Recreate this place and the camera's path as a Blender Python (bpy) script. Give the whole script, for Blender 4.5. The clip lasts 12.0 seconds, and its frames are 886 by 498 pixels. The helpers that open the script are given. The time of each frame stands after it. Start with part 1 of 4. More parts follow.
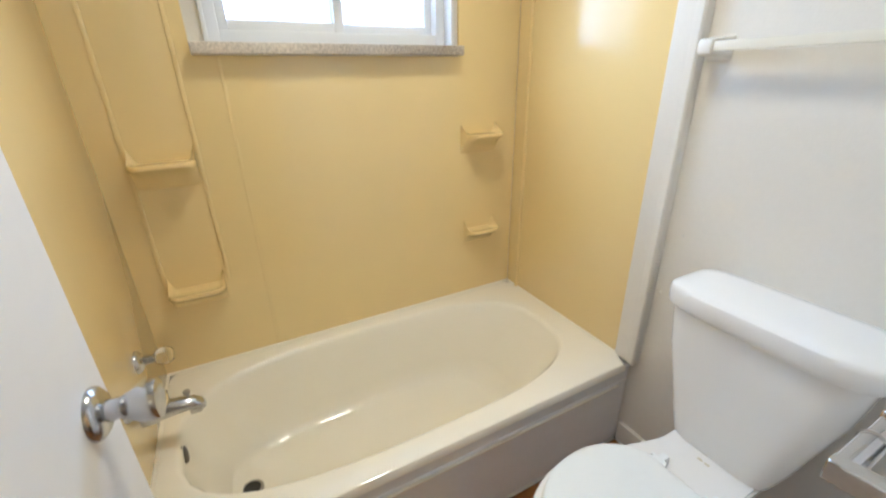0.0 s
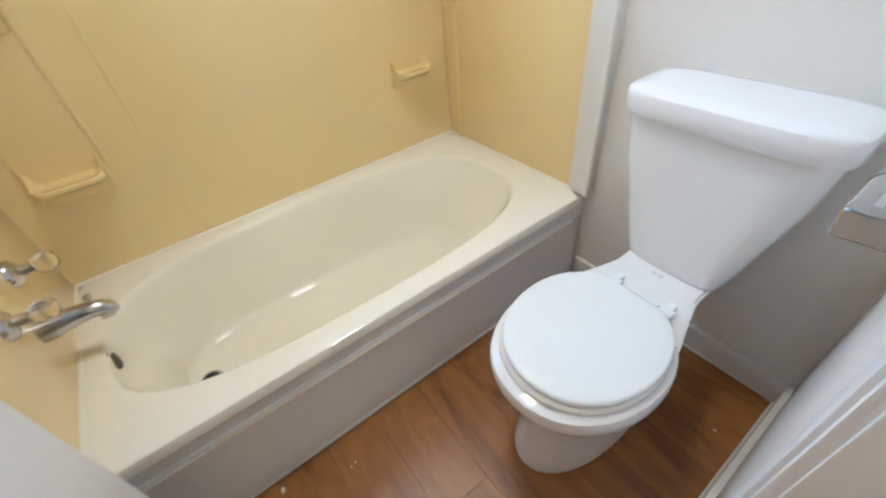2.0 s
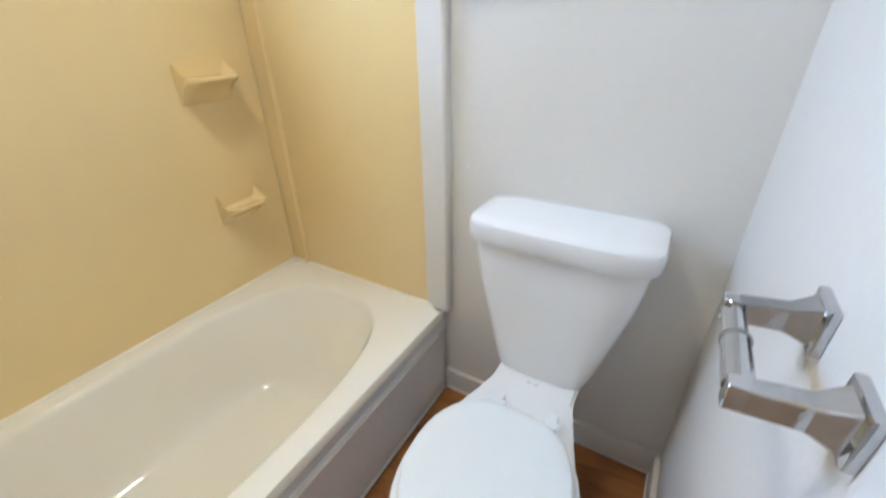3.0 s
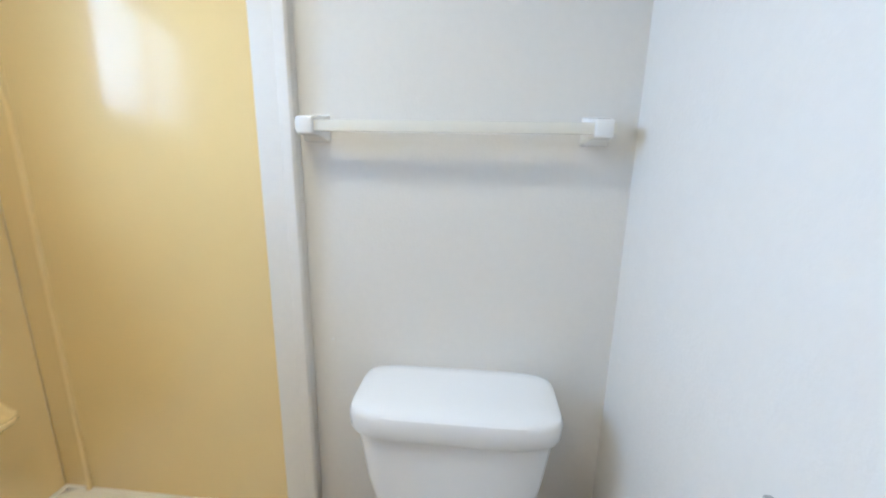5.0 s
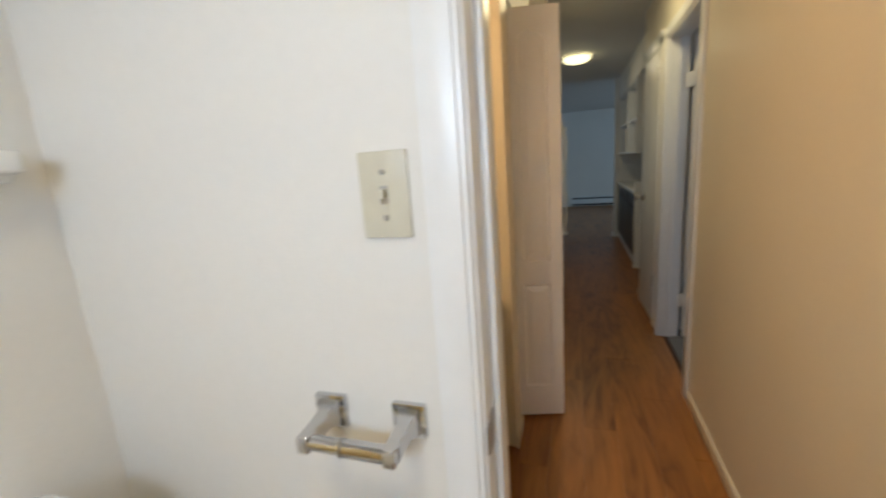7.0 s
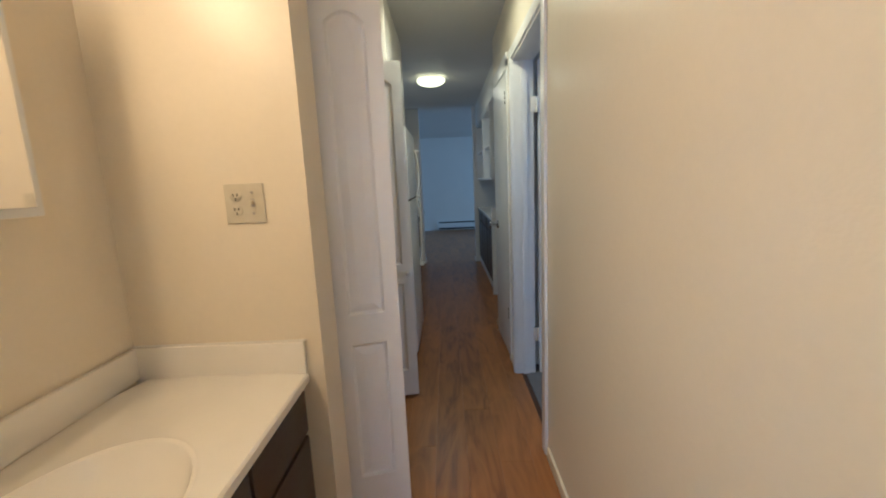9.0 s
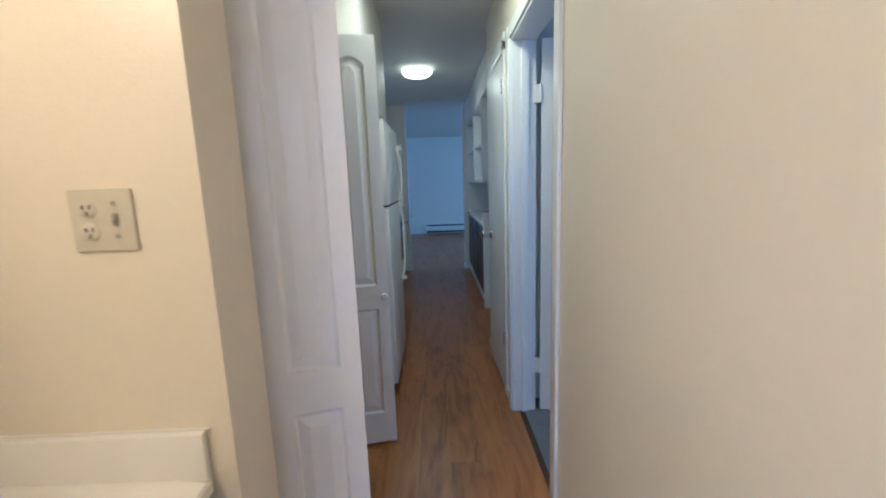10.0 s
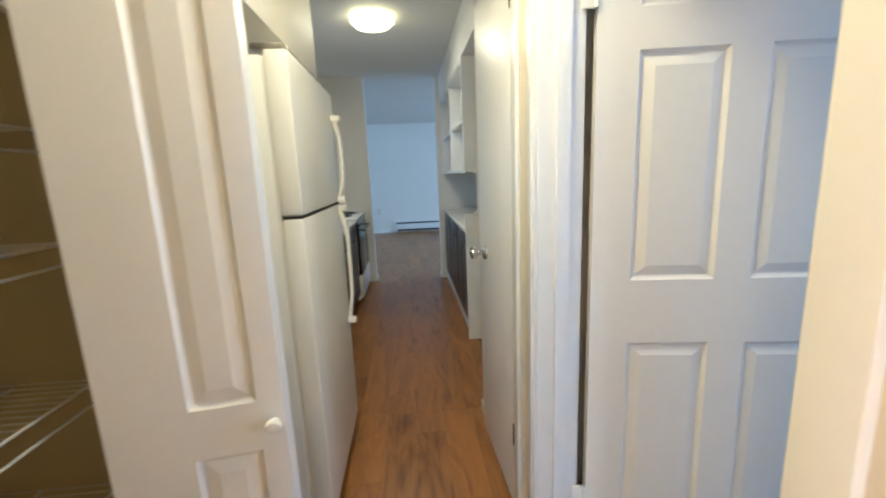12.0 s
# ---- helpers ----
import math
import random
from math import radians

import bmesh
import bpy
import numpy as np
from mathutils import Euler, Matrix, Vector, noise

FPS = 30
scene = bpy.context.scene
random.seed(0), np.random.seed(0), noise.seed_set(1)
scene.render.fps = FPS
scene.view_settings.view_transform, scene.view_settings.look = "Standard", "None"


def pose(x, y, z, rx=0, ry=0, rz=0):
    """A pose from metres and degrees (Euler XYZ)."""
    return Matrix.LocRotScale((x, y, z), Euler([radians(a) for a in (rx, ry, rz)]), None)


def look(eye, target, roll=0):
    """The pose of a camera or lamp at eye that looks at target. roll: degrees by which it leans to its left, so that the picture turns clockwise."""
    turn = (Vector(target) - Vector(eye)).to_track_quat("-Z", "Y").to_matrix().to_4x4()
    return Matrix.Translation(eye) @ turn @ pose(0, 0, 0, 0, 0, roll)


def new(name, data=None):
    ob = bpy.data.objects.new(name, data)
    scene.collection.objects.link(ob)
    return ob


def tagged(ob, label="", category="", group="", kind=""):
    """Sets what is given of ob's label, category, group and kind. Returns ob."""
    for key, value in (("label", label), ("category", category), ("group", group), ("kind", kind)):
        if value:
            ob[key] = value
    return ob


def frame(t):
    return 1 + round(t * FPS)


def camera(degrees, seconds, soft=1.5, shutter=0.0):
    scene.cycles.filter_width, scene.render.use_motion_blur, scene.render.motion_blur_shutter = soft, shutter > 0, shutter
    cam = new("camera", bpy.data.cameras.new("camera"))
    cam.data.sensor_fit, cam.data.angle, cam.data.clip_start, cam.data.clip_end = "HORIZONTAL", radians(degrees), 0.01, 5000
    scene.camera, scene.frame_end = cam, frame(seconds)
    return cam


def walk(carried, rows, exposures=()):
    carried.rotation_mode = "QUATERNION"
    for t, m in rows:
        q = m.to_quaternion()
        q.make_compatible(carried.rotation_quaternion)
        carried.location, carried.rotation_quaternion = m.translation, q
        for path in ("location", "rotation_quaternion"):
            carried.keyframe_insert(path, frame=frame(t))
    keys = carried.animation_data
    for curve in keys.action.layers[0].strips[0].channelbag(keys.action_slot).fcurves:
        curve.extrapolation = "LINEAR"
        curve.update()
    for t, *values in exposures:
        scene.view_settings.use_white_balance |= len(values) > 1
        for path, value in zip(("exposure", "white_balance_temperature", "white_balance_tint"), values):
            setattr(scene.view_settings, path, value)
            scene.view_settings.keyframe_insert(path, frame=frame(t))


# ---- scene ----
cam = camera(95.1, 12.0, 2.0, 0.4)

PATH = [
    (0, (-1.149, -0.735, 1.329), (-0.298, 0.896, 0.543), -1.1),
    (0.5, (-1.133, -0.718, 1.269), (-0.373, 0.86, 0.305), -2.0),
    (1, (-1.114, -0.703, 1.221), (-0.409, 0.786, 0.086), -3.5),
    (1.5, (-1.096, -0.693, 1.183), (-0.391, 0.673, -0.096), -5.5),
    (2, (-1.056, -0.684, 1.169), (-0.227, 0.594, -0.127), -6.5),
    (2.5, (-1.026, -0.636, 1.184), (0.131, 0.498, 0.012), -4.2),
    (3, (-0.99, -0.581, 1.223), (0.517, 0.32, 0.266), -1.2),
    (3.5, (-0.965, -0.558, 1.285), (0.762, 0.154, 0.569), 0.3),
    (5.5, (-0.85, -0.318, 1.333), (1.099, -0.578, 0.969), -1.4),
    (6, (-0.809, -0.218, 1.33), (0.873, -1.237, 0.967), -1.7),
    (6.5, (-0.846, -0.214, 1.327), (0.316, -1.793, 0.928), -3.4),
    (7, (-0.905, -0.248, 1.328), (-0.281, -2.106, 0.927), -4.2),
    (7.5, (-0.957, -0.325, 1.335), (-0.787, -2.281, 0.957), -4.5),
    (7.7, (-0.976, -0.367, 1.337), (-0.912, -2.334, 0.976), -4.3),
    (9.3, (-1.041, -0.866, 1.313), (-1.038, -2.839, 0.984), -1.9),
    (9.5, (-1.044, -0.943, 1.320), (-1.072, -2.916, 0.991), -1.8),
    (10, (-1.060, -1.186, 1.326), (-1.089, -3.159, 0.999), -2.0),
    (10.5, (-1.088, -1.469, 1.321), (-1.056, -3.447, 1.025), -1.8),
    (11, (-1.098, -1.739, 1.325), (-1.022, -3.712, 1.005), -1.5),
    (11.5, (-1.098, -2.019, 1.324), (-1.065, -3.99, 0.985), -1.6),
    (12, (-1.117, -2.256, 1.313), (-1.272, -4.216, 0.946), -2.4),
]
EXPOSURES = [(0, -0.98, 5550, 10), (0.7, -0.92, 5350, 10), (1.3, -0.80, 5200, 10), (2.5, -0.92, 5200, 11), (3.5, -1.0, 5200, 11), (5.5, -1.08, 5250, 9), (6.0, -1.10, 5680, 10), (6.5, -1.15, 5850, 11), (7.7, -1.32, 6600, 9), (9.3, -0.68, 4550, 9), (10, -0.50, 4300, 8), (10.5, -0.17, 4250, 8), (11.0, -0.02, 4500, 8), (12, 0.50, 5450, 9)]
walk(cam, [(t, look(eye, target, roll)) for t, eye, target, roll in PATH], EXPOSURES)

# ---------- light ----------
world = bpy.data.worlds.new("sky")
scene.world = world
world.use_nodes = True
wn = world.node_tree.nodes
sky = wn.new("ShaderNodeTexSky")
sky.sky_type, sky.sun_disc = "NISHITA", False
sky.sun_elevation, sky.sun_rotation = radians(40), radians(-60)
wn["Background"].inputs[1].default_value = 0.12
world.node_tree.links.new(sky.outputs[0], wn["Background"].inputs[0])
sun = new("sun", bpy.data.lights.new("sun", "SUN"))
sun.data.energy, sun.data.angle, sun.data.color = 1.2, radians(12), (1, 0.96, 0.9)
sun.matrix_world = look((-8, 6, 9), (0, 0, 0))


def area(name, eye, target, w, h, watts, colour):
    lamp = new(name, bpy.data.lights.new(name, "AREA"))
    lamp.data.shape, lamp.data.size, lamp.data.size_y = "RECTANGLE", w, h
    lamp.data.energy, lamp.data.color = watts, colour
    lamp.matrix_world = look(eye, target)
    return lamp


def downlight(name, place, watts, colour):
    lamp = new(name, bpy.data.lights.new(name, "AREA"))
    lamp.data.shape, lamp.data.size, lamp.data.energy, lamp.data.color = "DISK", 0.22, watts, colour
    lamp.location = place
    return lamp


DAY = (0.60, 0.78, 1.0)
WARM = (1.0, 0.63, 0.29)
area("bath_daylight", (-0.73, 0.98, 1.76), (-0.74, -0.7, 1.05), 0.80, 0.56, 20, DAY).data.spread = radians(125)
area("bedroom_daylight", (-4.3, -2.6, 1.5), (-1.6, -2.7, 1.2), 1.6, 1.2, 27, (0.48, 0.68, 1.0))
# Stand-ins for unseen living room windows; none is modelled and the sides are assumed.
area("living_daylight_west", (-4.3, -9.2, 1.4), (-1.0, -9.4, 1.0), 2.4, 1.5, 50, (0.50, 0.75, 1.0))
area("living_daylight_east", (2.4, -9.3, 1.4), (-1.2, -8.4, 0.9), 2.4, 1.5, 42, (0.50, 0.75, 1.0))
# Added to bring blue light onto the west shelves; its window is assumed.
area("assumed_kitchen_daylight", (0.05, -5.45, 1.55), (-1.8, -5.6, 1.05), 1.0, 0.8, 3, (0.62, 0.80, 1.0))
downlight("bath_lamp", (-0.69, 0.08, 2.348), 14.0, (1.0, 0.86, 0.63)).data.spread = radians(128)
area("vanity_strip", (-0.165, -1.22, 2.08), (-0.72, -1.24, 1.42), 0.52, 0.09, 19, WARM)
downlight("hall_lamp", (-1.06, -3.06, 2.348), 12.0, (1.0, 0.84, 0.47))
downlight("kitchen_lamp", (-0.927, -5.46, 2.348), 6.0, (1.0, 0.86, 0.56))


# ---------- materials ----------


def material(name, base, rough=0.5, metal=0.0, grain=30.0, vary=0.06, bump=0.1, bump_scale=120.0, coat=0.0, stain=None, dist=0.002, rv=0.012):
    """A surface with two scales of variation in colour and roughness, and a fine relief."""
    m = bpy.data.materials.new(name)
    m.use_nodes = True
    n, l = m.node_tree.nodes, m.node_tree.links
    b = n["Principled BSDF"]
    b.inputs["Metallic"].default_value = metal
    b.inputs["Coat Weight"].default_value = coat
    b.inputs["Coat Roughness"].default_value = 0.08
    tc = n.new("ShaderNodeTexCoord")
    big, small = n.new("ShaderNodeTexNoise"), n.new("ShaderNodeTexNoise")
    big.inputs["Scale"].default_value, big.inputs["Detail"].default_value = 2.3, 4
    small.inputs["Scale"].default_value, small.inputs["Detail"].default_value = grain, 6
    mix = n.new("ShaderNodeMix")
    mix.data_type = "FLOAT"
    mix.inputs[0].default_value = 0.4
    ramp = n.new("ShaderNodeValToRGB")
    dark = [c * (1 - vary) for c in base] if stain is None else stain
    ramp.color_ramp.elements[0].color = (*dark, 1)
    ramp.color_ramp.elements[1].color = (*[min(1, c * (1 + vary * 0.5)) for c in base], 1)
    ramp.color_ramp.elements[0].position, ramp.color_ramp.elements[1].position = 0.3, 0.65
    for k in (big, small):
        l.new(tc.outputs["Object"], k.inputs["Vector"])
    l.new(big.outputs["Fac"], mix.inputs[2])
    l.new(small.outputs["Fac"], mix.inputs[3])
    l.new(mix.outputs[0], ramp.inputs[0])
    l.new(ramp.outputs[0], b.inputs["Base Color"])
    mr = n.new("ShaderNodeMapRange")
    mr.inputs[3].default_value, mr.inputs[4].default_value = max(0.02, rough - rv), min(1, rough + rv)
    l.new(big.outputs["Fac"], mr.inputs[0])
    l.new(mr.outputs[0], b.inputs["Roughness"])
    if bump:
        fine = n.new("ShaderNodeTexNoise")
        fine.inputs["Scale"].default_value, fine.inputs["Detail"].default_value = bump_scale, 3
        l.new(tc.outputs["Object"], fine.inputs["Vector"])
        bp = n.new("ShaderNodeBump")
        bp.inputs["Strength"].default_value, bp.inputs["Distance"].default_value = bump, dist
        l.new(fine.outputs["Fac"], bp.inputs["Height"])
        l.new(bp.outputs[0], b.inputs["Normal"])
    return m


def plank_material(name, light, dark, rough):
    """Printed wood plank: long grain, cathedral figure and a tone of its own for each plank."""
    m = bpy.data.materials.new(name)
    m.use_nodes = True
    n, l = m.node_tree.nodes, m.node_tree.links
    b = n["Principled BSDF"]
    tc, oi = n.new("ShaderNodeTexCoord"), n.new("ShaderNodeObjectInfo")
    add = n.new("ShaderNodeVectorMath")
    add.operation = "ADD"
    scl = n.new("ShaderNodeVectorMath")
    scl.operation = "SCALE"
    scl.inputs["Scale"].default_value = 37.0
    comb = n.new("ShaderNodeCombineXYZ")
    l.new(oi.outputs["Random"], comb.inputs[0])
    l.new(oi.outputs["Random"], comb.inputs[1])
    l.new(comb.outputs[0], scl.inputs[0])
    l.new(tc.outputs["Object"], add.inputs[0])
    l.new(scl.outputs[0], add.inputs[1])
    mp = n.new("ShaderNodeMapping")
    mp.inputs["Scale"].default_value = (7.0, 1.5, 1.0)
    l.new(add.outputs[0], mp.inputs["Vector"])
    fig = n.new("ShaderNodeTexNoise")
    fig.inputs["Scale"].default_value, fig.inputs["Detail"].default_value, fig.inputs["Distortion"].default_value = 1.0, 3, 1.2
    l.new(mp.outputs[0], fig.inputs["Vector"])
    rings = n.new("ShaderNodeMath")
    rings.operation = "MULTIPLY"
    rings.inputs[1].default_value = 3.3
    l.new(fig.outputs["Fac"], rings.inputs[0])
    fr = n.new("ShaderNodeMath")
    fr.operation = "PINGPONG"
    fr.inputs[1].default_value = 0.5
    l.new(rings.outputs[0], fr.inputs[0])
    mp2 = n.new("ShaderNodeMapping")
    mp2.inputs["Scale"].default_value = (30.0, 2.6, 1.0)
    l.new(add.outputs[0], mp2.inputs["Vector"])
    fib = n.new("ShaderNodeTexNoise")
    fib.inputs["Scale"].default_value, fib.inputs["Detail"].default_value = 1.0, 4
    l.new(mp2.outputs[0], fib.inputs["Vector"])
    knots = n.new("ShaderNodeTexNoise")
    knots.inputs["Scale"].default_value, knots.inputs["Detail"].default_value = 1.0, 2
    mp3 = n.new("ShaderNodeMapping")
    mp3.inputs["Scale"].default_value = (9.0, 3.2, 1.0)
    l.new(add.outputs[0], mp3.inputs["Vector"])
    l.new(mp3.outputs[0], knots.inputs["Vector"])
    kr = n.new("ShaderNodeMapRange")
    kr.inputs[1].default_value, kr.inputs[2].default_value = 0.62, 0.8
    l.new(knots.outputs["Fac"], kr.inputs[0])
    a1 = n.new("ShaderNodeMix")
    a1.data_type = "FLOAT"
    a1.inputs[0].default_value = 0.45
    l.new(fr.outputs[0], a1.inputs[2])
    l.new(fib.outputs["Fac"], a1.inputs[3])
    sub = n.new("ShaderNodeMath")
    sub.operation = "MULTIPLY_ADD"
    sub.inputs[1].default_value = -0.22
    l.new(kr.outputs[0], sub.inputs[0])
    l.new(a1.outputs[0], sub.inputs[2])
    tone = n.new("ShaderNodeMath")
    tone.operation = "MULTIPLY_ADD"
    tone.inputs[1].default_value = 0.18
    l.new(oi.outputs["Random"], tone.inputs[0])
    l.new(sub.outputs[0], tone.inputs[2])
    ramp = n.new("ShaderNodeValToRGB")
    e = ramp.color_ramp.elements
    e[0].position, e[0].color = 0.12, (*dark, 1)
    e[1].position, e[1].color = 0.68, (*light, 1)
    mid = e.new(0.36)
    mid.color = (*[a * 0.45 + c * 0.55 for a, c in zip(dark, light)], 1)
    l.new(tone.outputs[0], ramp.inputs[0])
    l.new(ramp.outputs[0], b.inputs["Base Color"])
    b.inputs["Roughness"].default_value = rough
    rr = n.new("ShaderNodeMapRange")
    rr.inputs[3].default_value, rr.inputs[4].default_value = rough - 0.02, rough + 0.05
    l.new(fib.outputs["Fac"], rr.inputs[0])
    l.new(rr.outputs[0], b.inputs["Roughness"])
    return m


def glowing(name, colour, strength):
    m = bpy.data.materials.new(name)
    m.use_nodes = True
    b = m.node_tree.nodes["Principled BSDF"]
    b.inputs["Base Color"].default_value = (0.8, 0.8, 0.78, 1)
    b.inputs["Emission Color"].default_value = (*colour, 1)
    b.inputs["Emission Strength"].default_value = strength
    return m


def glassy(name, colour, rough, ior=1.45):
    m = bpy.data.materials.new(name)
    m.use_nodes = True
    b = m.node_tree.nodes["Principled BSDF"]
    b.inputs["Base Color"].default_value = (*colour, 1)
    b.inputs["Roughness"].default_value = rough
    b.inputs["Transmission Weight"].default_value = 1.0
    b.inputs["IOR"].default_value = ior
    return m


WALL = material("painted_drywall", (0.77, 0.74, 0.685), 0.55, grain=60, vary=0.03, bump=0.25, bump_scale=150)
HALLW = material("cream_hall_paint", (0.79, 0.715, 0.57), 0.34, grain=60, vary=0.03, bump=0.25, bump_scale=150)
CEIL = material("ceiling_paint", (0.70, 0.69, 0.65), 0.6, grain=60, vary=0.03, bump=0.4, bump_scale=110)
TRIM = material("gloss_trim_paint", (0.80, 0.79, 0.77), 0.28, vary=0.04, bump=0.08, bump_scale=60)
DOORW = material("white_door_paint", (0.84, 0.83, 0.815), 0.36, vary=0.03, bump=0.1, bump_scale=200)
SURROUND = material("almond_acrylic", (0.875, 0.69, 0.34), 0.22, coat=0.8, grain=8, vary=0.02, bump=0.04, bump_scale=10, dist=0.004, rv=0.01)
# White enamel; the cream tint carries yellow light reflected by the almond surround.
ENAMEL = material("tub_enamel", (0.92, 0.88, 0.77), 0.035, grain=12, vary=0.01, bump=0.01, bump_scale=9, dist=0.003, rv=0.01)
APRON = material("tub_apron_acrylic", (0.83, 0.82, 0.80), 0.16, grain=40, vary=0.03, bump=0.08, bump_scale=90)
CHINA = material("vitreous_china", (0.84, 0.84, 0.84), 0.06, vary=0.01, bump=0.0)
SEATW = material("seat_plastic", (0.82, 0.85, 0.86), 0.34, vary=0.02, bump=0.0)
CHROME = material("worn_chrome", (0.58, 0.58, 0.59), 0.08, 1.0, grain=80, vary=0.12, bump=0.04, bump_scale=200)
NICKEL = material("satin_nickel", (0.56, 0.57, 0.59), 0.20, 1.0, grain=60, vary=0.15, bump=0.03, bump_scale=150)
STEEL = material("dull_steel", (0.45, 0.43, 0.40), 0.35, 1.0, grain=80, vary=0.2, bump=0.05)
BRONZE = material("dark_hinge_metal", (0.10, 0.085, 0.07), 0.4, 0.9, vary=0.2)
PLATE = material("ivory_plate", (0.62, 0.58, 0.46), 0.35, grain=40, vary=0.06, bump=0.06, stain=(0.55, 0.50, 0.38))
WHITEPL = material("white_plastic", (0.82, 0.81, 0.78), 0.25, vary=0.02, bump=0.0)
BARW = material("yellowed_bar_plastic", (0.80, 0.77, 0.68), 0.22, vary=0.04, bump=0.0)
STONE = material("speckled_granite_sill", (0.70, 0.64, 0.56), 0.3, grain=120, vary=0.3, stain=(0.10, 0.075, 0.06))
VINYL = material("window_vinyl", (0.82, 0.83, 0.84), 0.3, vary=0.02)
LAMINATE = material("cultured_marble", (0.84, 0.81, 0.74), 0.16, grain=6, vary=0.05, bump=0.02, bump_scale=10)
DARKWOOD = material("dark_brown_cabinet_wood", (0.050, 0.036, 0.028), 0.4, grain=50, vary=0.35, bump=0.2, bump_scale=70)
CABW = material("white_cabinet_paint", (0.78, 0.78, 0.76), 0.32, vary=0.03, bump=0.1)
FRIDGE = material("fridge_enamel", (0.76, 0.76, 0.75), 0.30, grain=200, vary=0.03, bump=0.25, bump_scale=420, dist=0.001)
BLACK = material("black_glass", (0.015, 0.015, 0.016), 0.12, vary=0.2, bump=0.0)
# For the fridge kick plate, and for shade painted into slots, gap and drain.
NEARBLACK = material("dark_gap", (0.03, 0.03, 0.03), 0.7, vary=0.2, bump=0.1)
# White coating made greyish to carry the dimness inside the closet.
WIRE = material("shade_dimmed_wire_coating", (0.46, 0.43, 0.36), 0.4, vary=0.05, bump=0.0)
# Beige paint taken down to tan, with the closet's shade in the colour.
CLOSETP = material("shade_darkened_closet_paint", (0.31, 0.245, 0.125), 0.6, grain=20, vary=0.08, bump=0.25, bump_scale=130)
CARPET = material("grey_bedroom_floor", (0.16, 0.16, 0.17), 0.7, grain=150, vary=0.3, bump=0.5, bump_scale=300)
WOOD = plank_material("vinyl_wood_planks", (0.375, 0.155, 0.037), (0.105, 0.037, 0.010), 0.32)
GAP = material("plank_underlay", (0.06, 0.03, 0.018), 0.7, vary=0.2)
CAULK = material("caulk", (0.74, 0.72, 0.66), 0.5, vary=0.12, bump=0.2)
CRYSTAL = glassy("clear_acrylic", (0.96, 0.96, 0.94), 0.04)
FROST = glassy("frosted_pane", (0.97, 0.98, 1.0), 0.45)
SKYGLOW = glowing("bright_overcast_sky", (0.80, 0.90, 1.0), 1.1)
SHADE = glowing("lit_lamp_glass", (1.0, 0.84, 0.42), 5.0)
BULBG = glowing("lit_bulb_glass", (1.0, 0.78, 0.48), 3.0)

# ---------- building helpers ----------


def box(bm, x0, y0, z0, x1, y1, z1, bevel=0.0, m=None):
    """A box, bevelled if asked, put through the pose m."""
    got = bmesh.ops.create_cube(bm, size=1.0)["verts"]
    bmesh.ops.scale(bm, vec=(abs(x1 - x0), abs(y1 - y0), abs(z1 - z0)), verts=got)
    bmesh.ops.translate(bm, vec=((x0 + x1) / 2, (y0 + y1) / 2, (z0 + z1) / 2), verts=got)
    if bevel:
        edges = list({e for v in got for e in v.link_edges})
        got = [v for v in bmesh.ops.bevel(bm, geom=edges, offset=bevel, segments=2, affect="EDGES", profile=0.6)["verts"]]
        got = list({v for v in got})
    if m is not None:
        bmesh.ops.transform(bm, matrix=m, verts=got)
    return got


def tube(bm, a, b, r, r2=None, sides=20):
    """A capped cylinder or cone from a to b."""
    a, b = Vector(a), Vector(b)
    m = Matrix.Translation((a + b) / 2) @ (b - a).to_track_quat("Z", "Y").to_matrix().to_4x4()
    bmesh.ops.create_cone(bm, cap_ends=True, segments=sides, radius1=r, radius2=r if r2 is None else r2, depth=(b - a).length, matrix=m)


def lathe(bm, profile, m, sides=28):
    """A turned body from (radius, height) pairs about z, put through m."""
    rings = []
    for r, h in profile:
        rings.append([bm.verts.new(m @ Vector((r * math.cos(a), r * math.sin(a), h))) for a in (2 * math.pi * k / sides for k in range(sides))])
    for p, q in zip(rings, rings[1:]):
        for k in range(sides):
            bm.faces.new((p[k], p[(k + 1) % sides], q[(k + 1) % sides], q[k]))
    bm.faces.new(rings[0][::-1])
    bm.faces.new(rings[-1])


def loft(bm, rings, cap0=True, cap1=True):
    """Skins a list of closed rings of equal length."""
    made = [[bm.verts.new(p) for p in ring] for ring in rings]
    k = len(made[0])
    for p, q in zip(made, made[1:]):
        for i in range(k):
            bm.faces.new((p[i], p[(i + 1) % k], q[(i + 1) % k], q[i]))
    if cap0:
        bm.faces.new(made[0][::-1])
    if cap1:
        bm.faces.new(made[-1])
    return made


def rounded(cx, cy, hx, hy, z, power=4.0, count=48):
    """A ring like a rounded rectangle (superellipse)."""
    ring = []
    for k in range(count):
        a = 2 * math.pi * k / count
        c, s = math.cos(a), math.sin(a)
        ring.append(Vector((cx + hx * math.copysign(abs(c) ** (2 / power), c), cy + hy * math.copysign(abs(s) ** (2 / power), s), z)))
    return ring


def done(bm, name, mat, smooth=True):
    bmesh.ops.recalc_face_normals(bm, faces=bm.faces)
    me = bpy.data.meshes.new(name)
    bm.to_mesh(me)
    bm.free()
    me.materials.append(mat)
    if smooth:
        me.polygons.foreach_set("use_smooth", [True] * len(me.polygons))
        me.set_sharp_from_angle(angle=radians(38))
    return me


def part(name, bm, mat, parent, label=""):
    ob = new(name, done(bm, name, mat))
    if parent is not None:
        ob.parent = parent
    return tagged(ob, label)


